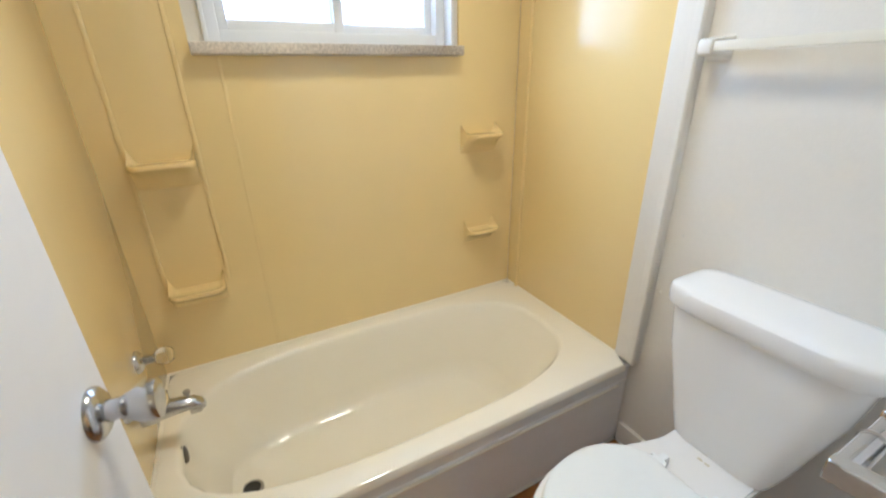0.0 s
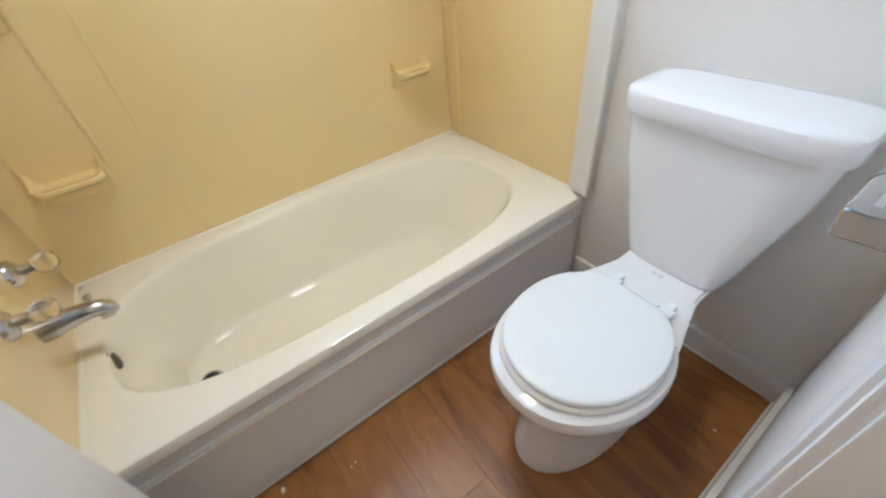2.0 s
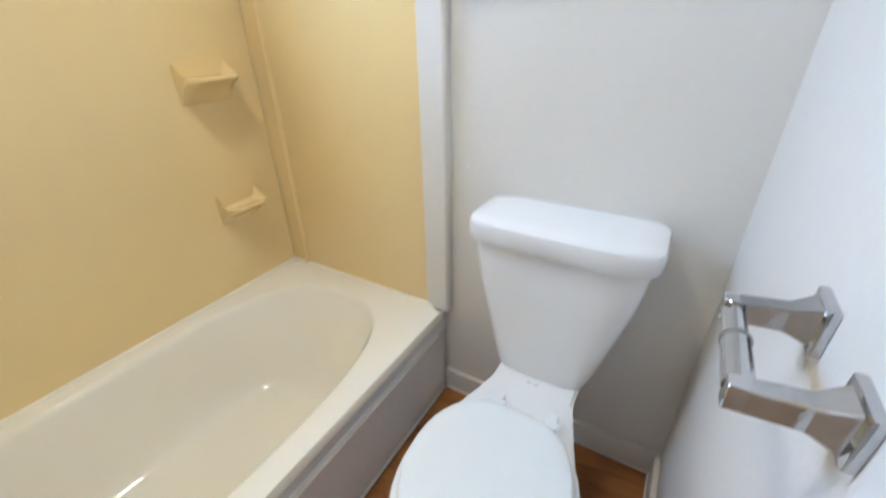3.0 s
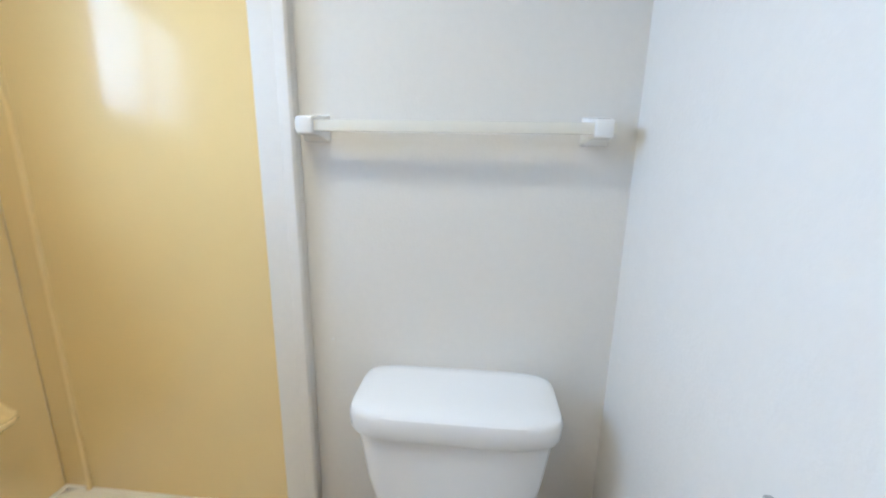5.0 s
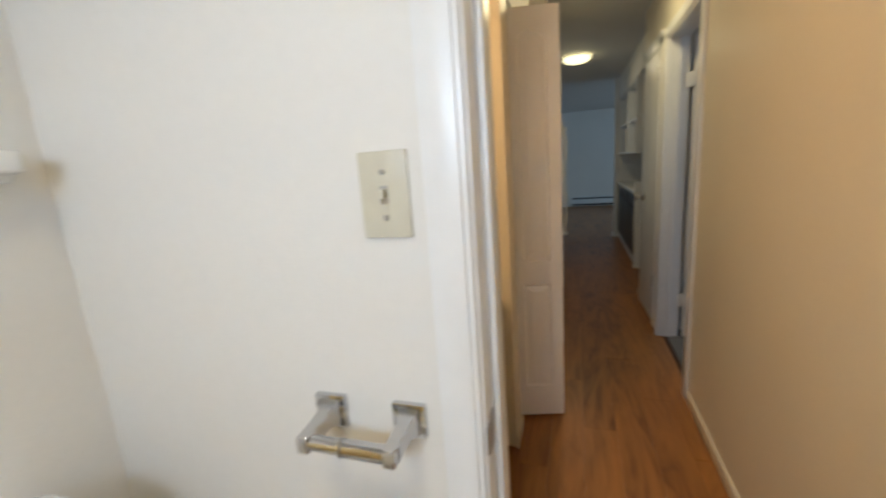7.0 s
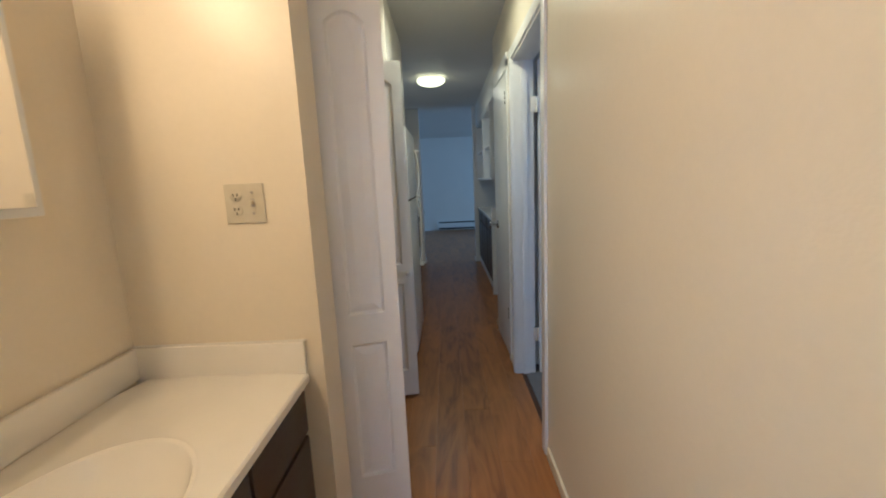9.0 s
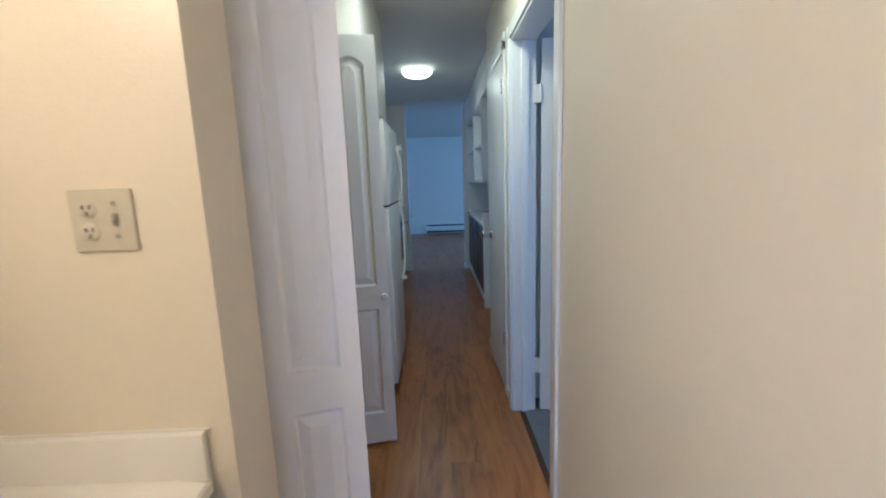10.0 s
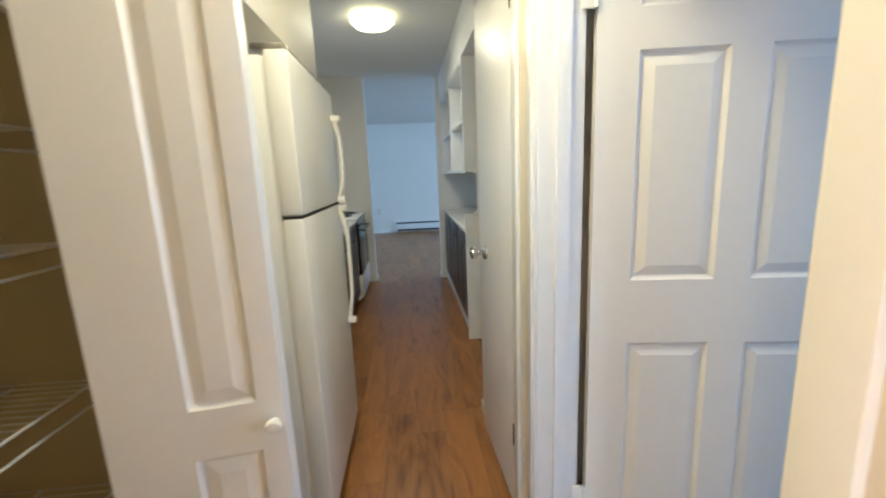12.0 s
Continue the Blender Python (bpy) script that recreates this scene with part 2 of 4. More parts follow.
def thing(name, label, category, at=(0, 0, 0), group="", kind=""):
    ob = new(name)
    ob.location = at
    ob.empty_display_size = 0.1
    return tagged(ob, label, category, group, kind)


def structure(name, bm, mat, label, category):
    return tagged(new(name, done(bm, name, mat)), label, category, "", "structure")


def boxes(*rows, bevel=0.0):
    bm = bmesh.new()
    for r in rows:
        box(bm, *r, bevel=bevel)
    return bm


# ---------- plan ----------
H = 2.44            # ceiling
W = -1.472          # hall's west wall
S0, S1 = -0.740, -0.855   # bathroom's south wall, both faces
DX0, DX1 = -1.39, -0.786  # bathroom door, clear opening
V0, V1 = -1.942, -2.11     # wall between vanity and closet
BD0, BD1 = -2.574, -3.345  # bedroom door opening
CL0, CL1 = -3.590, -4.155  # linen closet door opening
KY = -7.29            # kitchen's south end
FAR = -11.7

structure("wall_north", boxes((-1.66, 0.757, 0, -1.14, 0.90, H), (-0.315, 0.757, 0, 0.14, 0.90, H), (-1.14, 0.757, 0, -0.315, 0.90, 1.425), (-1.14, 0.757, 2.02, -0.315, 0.90, H)), WALL, "bathroom outer wall with a small high window", "wall")
structure("wall_bath_west", boxes((-1.66, S1, 0, -1.502, 0.757, H)), WALL, "painted bathroom wall behind the tub taps", "wall")
structure("wall_bath_east", boxes((0, S0, 0, 0.14, 0.757, H)), WALL, "off-white painted drywall behind the toilet", "wall")
bm = bmesh.new()
loft(bm, [[Vector((x, y, z)) for x, z in ((-1.502, 0), (DX0 - 0.02, 0), (DX0 - 0.02, 2.05), (DX1 + 0.02, 2.05), (DX1 + 0.02, 0), (0.14, 0), (0.14, H), (-1.502, H))] for y in (S1, S0)])
structure("wall_bath_south", bm, WALL, "off-white bathroom wall with a doorway", "wall")
bm = bmesh.new()
loft(bm, [[Vector((x, y, z)) for y, z in ((S1, 0), (S1, H), (-4.32, H), (-4.32, 0), (CL1 - 0.02, 0), (CL1 - 0.02, 2.03), (CL0 + 0.02, 2.03), (CL0 + 0.02, 0), (BD1 - 0.02, 0), (BD1 - 0.02, 2.03), (BD0 + 0.02, 2.03), (BD0 + 0.02, 0))] for x in (W - 0.12, W)])
structure("wall_hall_west", bm, HALLW, "cream painted hallway wall with two doorways", "wall")
structure("wall_vanity_east", boxes((-0.05, V0, 0, 0.14, S1, H)), HALLW, "cream painted wall behind the vanity", "wall")
structure("wall_vanity_south", boxes((-0.634, V1, 0, 0.14, V0, H)), HALLW, "cream painted wall between vanity and closet", "wall")
structure("wall_closet", boxes((0.02, -3.25, 0, 0.14, V1, H), (-0.60, -3.32, 0, 0.14, -3.22, H)), CLOSETP, "beige closet walls with the closet's shade in their colour", "wall")
structure("wall_closet_header", boxes((-0.625, -3.22, 2.03, -0.53, V1, H)), WALL, "painted header above the closet opening", "wall")
structure("wall_kitchen_east", boxes((0.0, KY, 0, 0.14, -6.0, H), (0.0, -4.9, 0, 0.14, -3.32, H), (0.0, -6.0, 0, 0.14, -4.9, 1.12), (0.0, -6.0, 1.98, 0.14, -4.9, H)), WALL, "off-white kitchen wall with an opening for an assumed window", "wall")
structure("wall_kitchen_west", boxes((-2.30, KY, 0, -2.18, -4.32, H), (-2.30, -4.32, 0, W - 0.12, -4.22, H)), WALL, "off-white kitchen wall behind the worktop", "wall")
structure("wall_living_north", boxes((-0.662, KY - 0.1, 0, 2.6, KY, H), (-4.6, KY - 0.1, 0, -1.49, KY, H)), WALL, "wall ends either side of the kitchen opening", "wall")
structure("wall_living_south", boxes((-4.6, FAR - 0.12, 0, 2.6, FAR, H)), WALL, "plain pale far wall of the living room", "wall")
structure("wall_living_east", boxes((2.6, FAR - 0.12, 0, 2.72, KY, H)), WALL, "plain living room side wall", "wall")
structure("wall_living_west", boxes((-4.72, FAR - 0.12, 0, -4.6, KY, H)), WALL, "plain living room side wall", "wall")
# Jutting south-west block is added to keep the gap behind door_2 dark.
structure("wall_bedroom", boxes((-4.6, -1.0, 0, W - 0.12, -0.88, H), (-2.41, -3.58, 0, W - 0.12, -3.47, H), (-4.6, -3.58, 0, -2.41, -3.20, H), (-4.72, -3.58, 0, -4.6, -0.88, H)), WALL, "plain bedroom walls, with a block added beyond the open door", "wall")
structure("ceiling", boxes((-4.72, FAR - 0.12, H, 2.72, 0.90, H + 0.12)), CEIL, "flat off-white painted ceiling", "ceiling")
floor = structure("floor", boxes((-4.72, FAR - 0.12, -0.16, 2.72, 0.90, -0.006)), GAP, "brown wood-look vinyl plank floor", "floor")
structure("floor_bedroom", boxes((-2.41, -3.47, -0.006, W - 0.06, -3.2, 0.004), (-4.6, -3.2, -0.006, W - 0.06, -1.0, 0.004)), CARPET, "dull grey bedroom flooring", "floor")


def run(name, rows, mat, label, category, bevel=0.002):
    """Trim built from several straight lengths."""
    return structure(name, boxes(*rows, bevel=bevel), mat, label, category)


# baseboards
run("baseboard_bath", [(-0.016, S0, 0, 0, 0.0, 0.085), (DX1 + 0.064, S0, 0, -0.016, S0 + 0.016, 0.085)], WALL, "painted bathroom baseboard with a caulked foot", "baseboard")
run("baseboard_hall", [(W, BD0 + 0.085, 0, W + 0.011, S1, 0.058), (W, CL0 + 0.05, 0, W + 0.011, BD1 - 0.085, 0.058), (W, -4.32, 0, W + 0.011, CL1 - 0.07, 0.058)], HALLW, "low painted hallway baseboard", "baseboard")
run("baseboard_vanity", [(-0.646, V1, 0, -0.634, V0 + 0.012, 0.058)], HALLW, "low painted baseboard at the wall end", "baseboard")
run("baseboard_living", [(-0.70, FAR, 0, 2.6, FAR + 0.012, 0.07), (-0.674, KY - 0.1, 0, -0.662, KY, 0.07), (-1.49, KY - 0.1, 0, -1.478, KY, 0.07)], TRIM, "white living room baseboard", "baseboard")


def casing(name, pieces, label):
    """Door lining, stop and flat moulded casing, each length a part."""
    t = tagged(thing(name, label, "door frame"), kind="structure")
    for pname, rows in pieces:
        part(pname, boxes(*rows, bevel=0.003), TRIM, t)
    return t


casing("door_frame_bath", [
    ("jamb", [(DX1, S1 - 0.004, 0, DX1 + 0.02, S0 + 0.004, 2.05)]),
    ("jamb", [(DX0 - 0.02, S1 - 0.004, 0, DX0, S0 + 0.004, 2.05)]),
    ("head", [(DX0 - 0.02, S1 - 0.004, 2.03, DX1 + 0.02, S0 + 0.004, 2.052)]),
    ("door_stop", [(DX1 - 0.011, S1 + 0.020, 0, DX1, S0 - 0.042, 2.03)]),
    ("door_stop", [(DX0, S1 + 0.020, 0, DX0 + 0.011, S0 - 0.042, 2.03)]),
    ("casing", [(DX1 + 0.004, S0, 0, DX1 + 0.062, S0 + 0.014, 2.10), (DX1 + 0.012, S0 + 0.010, 0, DX1 + 0.05, S0 + 0.019, 2.10)]),
    ("casing", [(DX0 - 0.062, S0, 0, DX0 - 0.004, S0 + 0.014, 2.10)]),
    ("casing", [(DX0 - 0.062, S0, 2.045, DX1 + 0.062, S0 + 0.014, 2.105)]),
    ("casing", [(DX1 + 0.004, S1 - 0.014, 0, DX1 + 0.062, S1, 2.10)]),
    ("casing", [(W + 0.001, S1 - 0.014, 0, DX0 - 0.004, S1, 2.10)]),
    ("casing", [(W + 0.001, S1 - 0.014, 2.045, DX1 + 0.062, S1, 2.105)]),
], "white painted bathroom door frame")

casing("door_frame_bedroom", [
    ("jamb", [(W - 0.124, BD0, 0, W + 0.004, BD0 + 0.02, 2.03)]),
    ("jamb", [(W - 0.124, BD1 - 0.02, 0, W + 0.004, BD1, 2.03)]),
    ("head", [(W - 0.124, BD1 - 0.02, 2.01, W + 0.004, BD0 + 0.02, 2.032)]),
    ("door_stop", [(W - 0.085, BD1, 0, W - 0.045, BD1 + 0.011, 2.01)]),
    ("casing", [(W, BD0 + 0.004, 0, W + 0.014, BD0 + 0.062, 2.08)]),
    ("casing", [(W, BD1 - 0.062, 0, W + 0.014, BD1 - 0.004, 2.08), (W + 0.01, BD1 - 0.05, 0, W + 0.019, BD1 - 0.014, 2.08)]),
    ("casing", [(W, BD1 - 0.062, 2.025, W + 0.014, BD0 + 0.062, 2.083)]),
], "white painted bedroom door frame")
casing("door_frame_linen", [
    ("jamb", [(W - 0.124, CL0, 0, W + 0.004, CL0 + 0.02, 2.03)]),
    ("jamb", [(W - 0.124, CL1 - 0.02, 0, W + 0.004, CL1, 2.03)]),
    ("head", [(W - 0.124, CL1 - 0.02, 2.01, W + 0.004, CL0 + 0.02, 2.032)]),
    ("casing", [(W, CL0 + 0.004, 0, W + 0.014, CL0 + 0.058, 2.08)]),
    ("casing", [(W, CL1 - 0.058, 0, W + 0.014, CL1 - 0.004, 2.08)]),
    ("casing", [(W, CL1 - 0.058, 2.025, W + 0.014, CL0 + 0.058, 2.115)]),
], "white painted linen closet door frame")

# ---------- bathroom ----------
def window():
    """A white sliding window with two frosted panes over a stone sill."""
    t = tagged(thing("window_1", "white vinyl sliding window with frosted panes over the tub", "window", (-0.727, 0.85, 1.43)), kind="structure")
    x0, x1, z0, z1, y = -0.413, 0.412, -0.005, 0.59, 0.0
    part("frame", boxes((x0, -0.05, z0, x0 + 0.045, 0.03, z1), (x1 - 0.045, -0.05, z0, x1, 0.03, z1), (x0 + 0.045, -0.05, z0, x1 - 0.045, 0.03, z0 + 0.045), (x0 + 0.045, -0.05, z1 - 0.045, x1 - 0.045, 0.03, z1), bevel=0.004), VINYL, t)
    for a, b, yy in ((x0 + 0.04, 0.02, -0.025), (-0.02, x1 - 0.04, 0.005)):
        sash = part("sash", boxes((a, yy - 0.014, z0 + 0.04, a + 0.032, yy + 0.014, z1 - 0.04), (b - 0.032, yy - 0.014, z0 + 0.04, b, yy + 0.014, z1 - 0.04), (a + 0.032, yy - 0.014, z0 + 0.04, b - 0.032, yy + 0.014, z0 + 0.075), (a + 0.032, yy - 0.014, z1 - 0.075, b - 0.032, yy + 0.014, z1 - 0.04), bevel=0.003), VINYL, t)
        pane = part("pane", boxes((a + 0.03, yy - 0.003, z0 + 0.073, b - 0.03, yy + 0.003, z1 - 0.073)), FROST, sash, "frosted glass pane")
        pane.visible_shadow = False
    return t


window()


def assumed_kitchen_window():
    """An assumed, unseen plain white framed window in the kitchen's east wall."""
    t = tagged(thing("window_2", "assumed white framed window over the kitchen worktop, out of view", "window", (0.10, -5.45, 1.12)), kind="structure")
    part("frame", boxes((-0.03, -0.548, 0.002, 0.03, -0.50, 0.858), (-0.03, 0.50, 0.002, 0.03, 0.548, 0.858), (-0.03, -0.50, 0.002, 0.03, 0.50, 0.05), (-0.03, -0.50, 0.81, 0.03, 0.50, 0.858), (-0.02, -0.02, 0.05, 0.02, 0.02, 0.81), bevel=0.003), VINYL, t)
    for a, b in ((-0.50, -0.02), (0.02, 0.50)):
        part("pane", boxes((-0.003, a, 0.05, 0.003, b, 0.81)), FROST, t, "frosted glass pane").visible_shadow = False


assumed_kitchen_window()
run("window_reveal", [(-1.14, 0.742, 1.43, -1.128, 0.80, 2.02), (-0.327, 0.742, 1.43, -0.315, 0.80, 2.02), (-1.128, 0.742, 2.008, -0.327, 0.80, 2.02)], VINYL, "white window reveal lining", "trim")
run("window_sill", [(-1.180, 0.70, 1.398, -0.295, 0.80, 1.430)], STONE, "speckled stone window sill", "sill", 0.004)
run("backdrop", [(-2.2, 1.9, 0.4, 0.8, 1.92, 3.4)], SKYGLOW, "bright overcast sky outside the window", "sky", 0)

TH = 0.371  # tub deck


def bathtub():
    t = thing("bathtub", "white alcove bathtub with a stepped grey-white apron", "bathtub", (-0.75, 0.38, 0))
    x0, x1, y0, y1 = -0.750, 0.750, -0.378, 0.375
    bm = bmesh.new()
    cx, cy = -0.023, -0.002
    n = 64
    # deck edge, roll, walls and floor of the basin as one skin
    def rect(z, inset=0.0):
        ring = []
        for k in range(n):
            a = 2 * math.pi * k / n
            c, s = math.cos(a), math.sin(a)
            f = 1 / max(abs(c) / (x1 - inset), abs(s) / (0.382 - inset))
            ring.append(Vector((c * f, s * f, z)))
        return ring
    def well(hx, hy, z, dx=0.0, power=3.2):
        ring = []
        for k in range(n):
            a = 2 * math.pi * k / n
            c, s = math.cos(a), math.sin(a)
            f = 1 / max(abs(c) / x1, abs(s) / y1)
            ang = math.atan2(s * f / y1, c * f / x1)
            c, s = math.cos(ang), math.sin(ang)
            ring.append(Vector((cx + dx + hx * math.copysign(abs(c) ** (2 / power), c), cy + hy * math.copysign(abs(s) ** (2 / power), s), z)))
        return ring
    rings = [rect(TH - 0.030), rect(TH - 0.012, 0.001), rect(TH - 0.003, 0.006), rect(TH, 0.014),
             well(0.673, 0.311, TH, 0, 3.0), well(0.665, 0.303, TH - 0.004, 0, 3.0), well(0.657, 0.295, TH - 0.018, 0, 3.0), well(0.648, 0.286, TH - 0.05, -0.010, 3.0),
             well(0.580, 0.262, TH - 0.15, -0.037, 3.2), well(0.545, 0.240, TH - 0.24, -0.045, 3.4), well(0.520, 0.222, 0.085, -0.06, 3.4), well(0.48, 0.195, 0.062, -0.07, 3.4), well(0.30, 0.12, 0.056, -0.10, 3.0), well(0.02, 0.02, 0.052, -0.2, 2.0)]
    loft(bm, rings, cap0=False)
    part("basin", bm, ENAMEL, t, "glossy white enamel basin and deck")
    bm = bmesh.new()
    # front apron: lip, recess, thin bead and panel
    y0 += 0.006
    prof = [(y0 + 0.004, TH - 0.016), (y0, TH - 0.020), (y0, TH - 0.030), (y0 + 0.003, TH - 0.040), (y0 + 0.004, TH - 0.084), (y0 - 0.002, TH - 0.089), (y0 - 0.002, TH - 0.097), (y0 + 0.003, TH - 0.102), (y0 + 0.004, 0.076), (y0 - 0.003, 0.066), (y0 - 0.002, 0.0), (y0 + 0.05, 0.0), (y0 + 0.05, TH - 0.03)]
    rings = [[Vector((x, y, z)) for y, z in prof] for x in (x0 + 0.001, x0 + 0.03, x1 - 0.03, x1 - 0.001)]
    loft(bm, rings)
    part("apron", bm, APRON, t, "grey-white apron with a thin raised bead")
    bm = bmesh.new()
    box(bm, x0 + 0.03, y0 - 0.0110, TH - 0.097, x1 - 0.055, y0 - 0.001, TH - 0.089, 0.003)
    part("bead", bm, ENAMEL, t)
    bm = bmesh.new()
    lathe(bm, [(0.036, 0), (0.036, 0.004), (0.028, 0.007), (0.020, 0.004), (0.018, -0.002)], pose(-0.545, 0.024, 0.058))
    part("drain", bm, STEEL, t, "dull metal drain ring")
    # No real hole: a near-black disc paints the shade inside the drain.
    bm = bmesh.new()
    lathe(bm, [(0.027, 0), (0.027, 0.0065)], pose(-0.545, 0.024, 0.0585))
    part("drain_hole", bm, NEARBLACK, t, "near-black disc for the shade in the drain opening")
    bm = bmesh.new()
    lathe(bm, [(0.028, -0.01), (0.029, 0.004), (0.026, 0.007), (0.014, 0.008), (0.004, 0.0085)], pose(-0.684, -0.004, TH - 0.040, 0, 80, 0))
    part("overflow_cover", bm, BRONZE, t, "tarnished round overflow cover")
    return t


bathtub()
run("floor_caulk", [(-1.500, -0.004, 0.0, -0.02, 0.012, 0.005), (-0.022, S0 + 0.0225, 0.0, -0.016, -0.006, 0.006), (DX1 + 0.066, S0 + 0.016, 0.0, -0.016, S0 + 0.022, 0.006)], CAULK, "thin caulk line at the foot of the tub and walls", "caulk")
run("tub_caulk", [(-0.020, 0.0, TH - 0.004, 0.0, 0.738, TH + 0.003), (-1.49, 0.730, TH - 0.004, -0.005, 0.757, TH + 0.003), (-1.50, 0.0, TH - 0.004, -1.480, 0.732, TH + 0.0025)], ENAMEL, "thin caulk line around the tub", "caulk")


def tray(bm, x0, x1, depth, z, tall, m):
    """A moulded soap ledge at y = 0: a tongue with turned-up ends that fade into the wall, rounded underneath."""
    n = 24
    rings = []
    for k in range(n + 1):
        f = k / n
        x = x0 + (x1 - x0) * f
        side = min(f, 1 - f) * (x1 - x0)
        e = max(0.0, 1 - side / 0.016)
        d = depth * (1 - 0.34 * max(0.0, 1 - side / 0.034) ** 2)
        up = 0.046 * e
        rings.append([m @ Vector(p) for p in ((x, 0.006, z + 0.002 + up), (x, -d * 0.35, z + up * 0.55), (x, -d * 0.8, z + 0.001 + up * 0.16), (x, -d * 0.95, z + 0.007), (x, -d, z + 0.004), (x, -d, z - 0.004), (x, -d * 0.88, z - 0.012), (x, -d * 0.5, z - tall * 0.32), (x, -d * 0.2, z - tall * 0.65), (x, 0.006, z - tall))])
    loft(bm, rings)


def surround():
    """Three moulded almond wall panels with their soap ledges."""
    Y, Z0, Z1 = 0.757, TH - 0.004, 1.93
    t = thing("tub_surround", "almond moulded plastic tub surround with soap ledges", "shower surround", (-0.75, Y, Z0))
    o = Matrix.Translation((0.75, -Y, -Z0))
    bm = bmesh.new()
    skin = [(-1.50, Z0), (-0.012, Z0), (-0.012, Z1), (-0.293, Z1), (-0.293, 1.397), (-1.182, 1.397), (-1.182, Z1), (-1.50, Z1)]
    loft(bm, [[o @ Vector((x, y, z)) for x, z in skin] for y in (Y - 0.012, Y - 0.0005)])
    part("back_panel", bm, SURROUND, t, "almond back panel around the window")
    # corner columns, each with a recessed channel between raised ribs
    for name, a, b in (("corner_column", -1.412, -1.226),):
        bm = bmesh.new()
        for e in (a, b):
            box(bm, e - 0.006, Y - 0.0165, 0.69, e + 0.006, Y - 0.011, Z1, 0.0025, m=o)
        part(name, bm, SURROUND, t)
    bm = bmesh.new()
    box(bm, -1.118, Y - 0.0135, Z0 + 0.02, -1.108, Y - 0.0115, 1.39, 0.0008, m=o)
    part("seam", bm, SURROUND, t)
    for a, b, d, z, tall in ((-1.405, -1.235, 0.10, 1.105, 0.085), (-1.405, -1.240, 0.09, 0.685, 0.075), (-0.285, -0.118, 0.095, 1.105, 0.085), (-0.270, -0.120, 0.085, 0.690, 0.07)):
        bm = bmesh.new()
        tray(bm, a, b, d, z, tall, o @ Matrix.Translation((0, Y - 0.012, 0)))
        part("soap_ledge", bm, SURROUND, t, "moulded almond soap ledge")
    bm = bmesh.new()
    box(bm, -0.011, 0.07, Z0, -0.0005, Y - 0.012, Z1, 0.002, m=o)
    part("end_panel", bm, SURROUND, t, "glossy almond end panel beside the toilet wall")
    bm = bmesh.new()
    box(bm, -0.022, Y - 0.10, Z0, -0.010, Y - 0.085, Z1, 0.004, m=o)
    part("corner_bead", bm, SURROUND, t)
    bm = bmesh.new()
    box(bm, -1.5015, 0.02, Z0, -1.490, Y - 0.012, Z1, 0.002, m=o)
    part("tap_panel", bm, SURROUND, t, "almond end panel behind the taps")
    return t


surround()
bm = bmesh.new()
loft(bm, [[Vector((x, y, z)) for x, y in ((-0.0005, 0.068), (-0.016, 0.067), (-0.019, 0.060), (-0.020, 0.012), (-0.030, 0.006), (-0.033, -0.004), (-0.033, -0.018), (-0.028, -0.023), (-0.0005, -0.024))] for z in (TH + 0.004, 1.95)])
structure("surround_trim", bm, WALL, "painted vertical trim beside the tub surround", "trim")


def tub_tap(y, z):
    """An acrylic knob on a chrome rose."""
    t = thing("tub_tap", "clear acrylic tub tap on a chrome escutcheon", "tap", (-1.490, y, z), "tub taps")
    m = pose(0, 0, 0, 0, 90, 0)
    bm = bmesh.new()
    lathe(bm, [(0.034, 0), (0.033, 0.006), (0.026, 0.013), (0.014, 0.018), (0.011, 0.045), (0.011, 0.05)], m)
    part("escutcheon", bm, CHROME, t, "worn chrome escutcheon")
    bm = bmesh.new()
    lathe(bm, [(0.013, 0.042), (0.020, 0.050), (0.025, 0.060), (0.024, 0.078), (0.019, 0.088), (0.010, 0.090)], m, 10)
    part("knob", bm, CRYSTAL, t, "clear faceted acrylic knob")
    return t


tub_tap(0.495, 0.600)
tub_tap(0.298, 0.595)


def spout():
    t = thing("tub_spout", "chrome tub spout with a diverter knob", "tub spout", (-1.490, 0.38, 0.50))
    bm = bmesh.new()
    rings = []
    for x, z, hy, hz in ((0, 0, 0.030, 0.030), (0.02, 0.0, 0.028, 0.029), (0.06, 0.002, 0.024, 0.025), (0.10, 0.0, 0.021, 0.021), (0.125, -0.006, 0.020, 0.020), (0.142, -0.014, 0.017, 0.016), (0.148, -0.02, 0.010, 0.009)):
        rings.append([Vector((x, hy * math.cos(a), z + hz * math.sin(a))) for a in (2 * math.pi * k / 20 for k in range(20))])
    loft(bm, rings)
    box(bm, 0.108, -0.015, -0.034, 0.138, 0.015, -0.01, 0.004)
    part("body", bm, NICKEL, t)
    bm = bmesh.new()
    lathe(bm, [(0.004, 0), (0.004, 0.014), (0.009, 0.016), (0.009, 0.022), (0.006, 0.025)], pose(0.112, 0, 0.016))
    part("diverter_knob", bm, STEEL, t)


spout()

TY = -0.389  # toilet's middle line


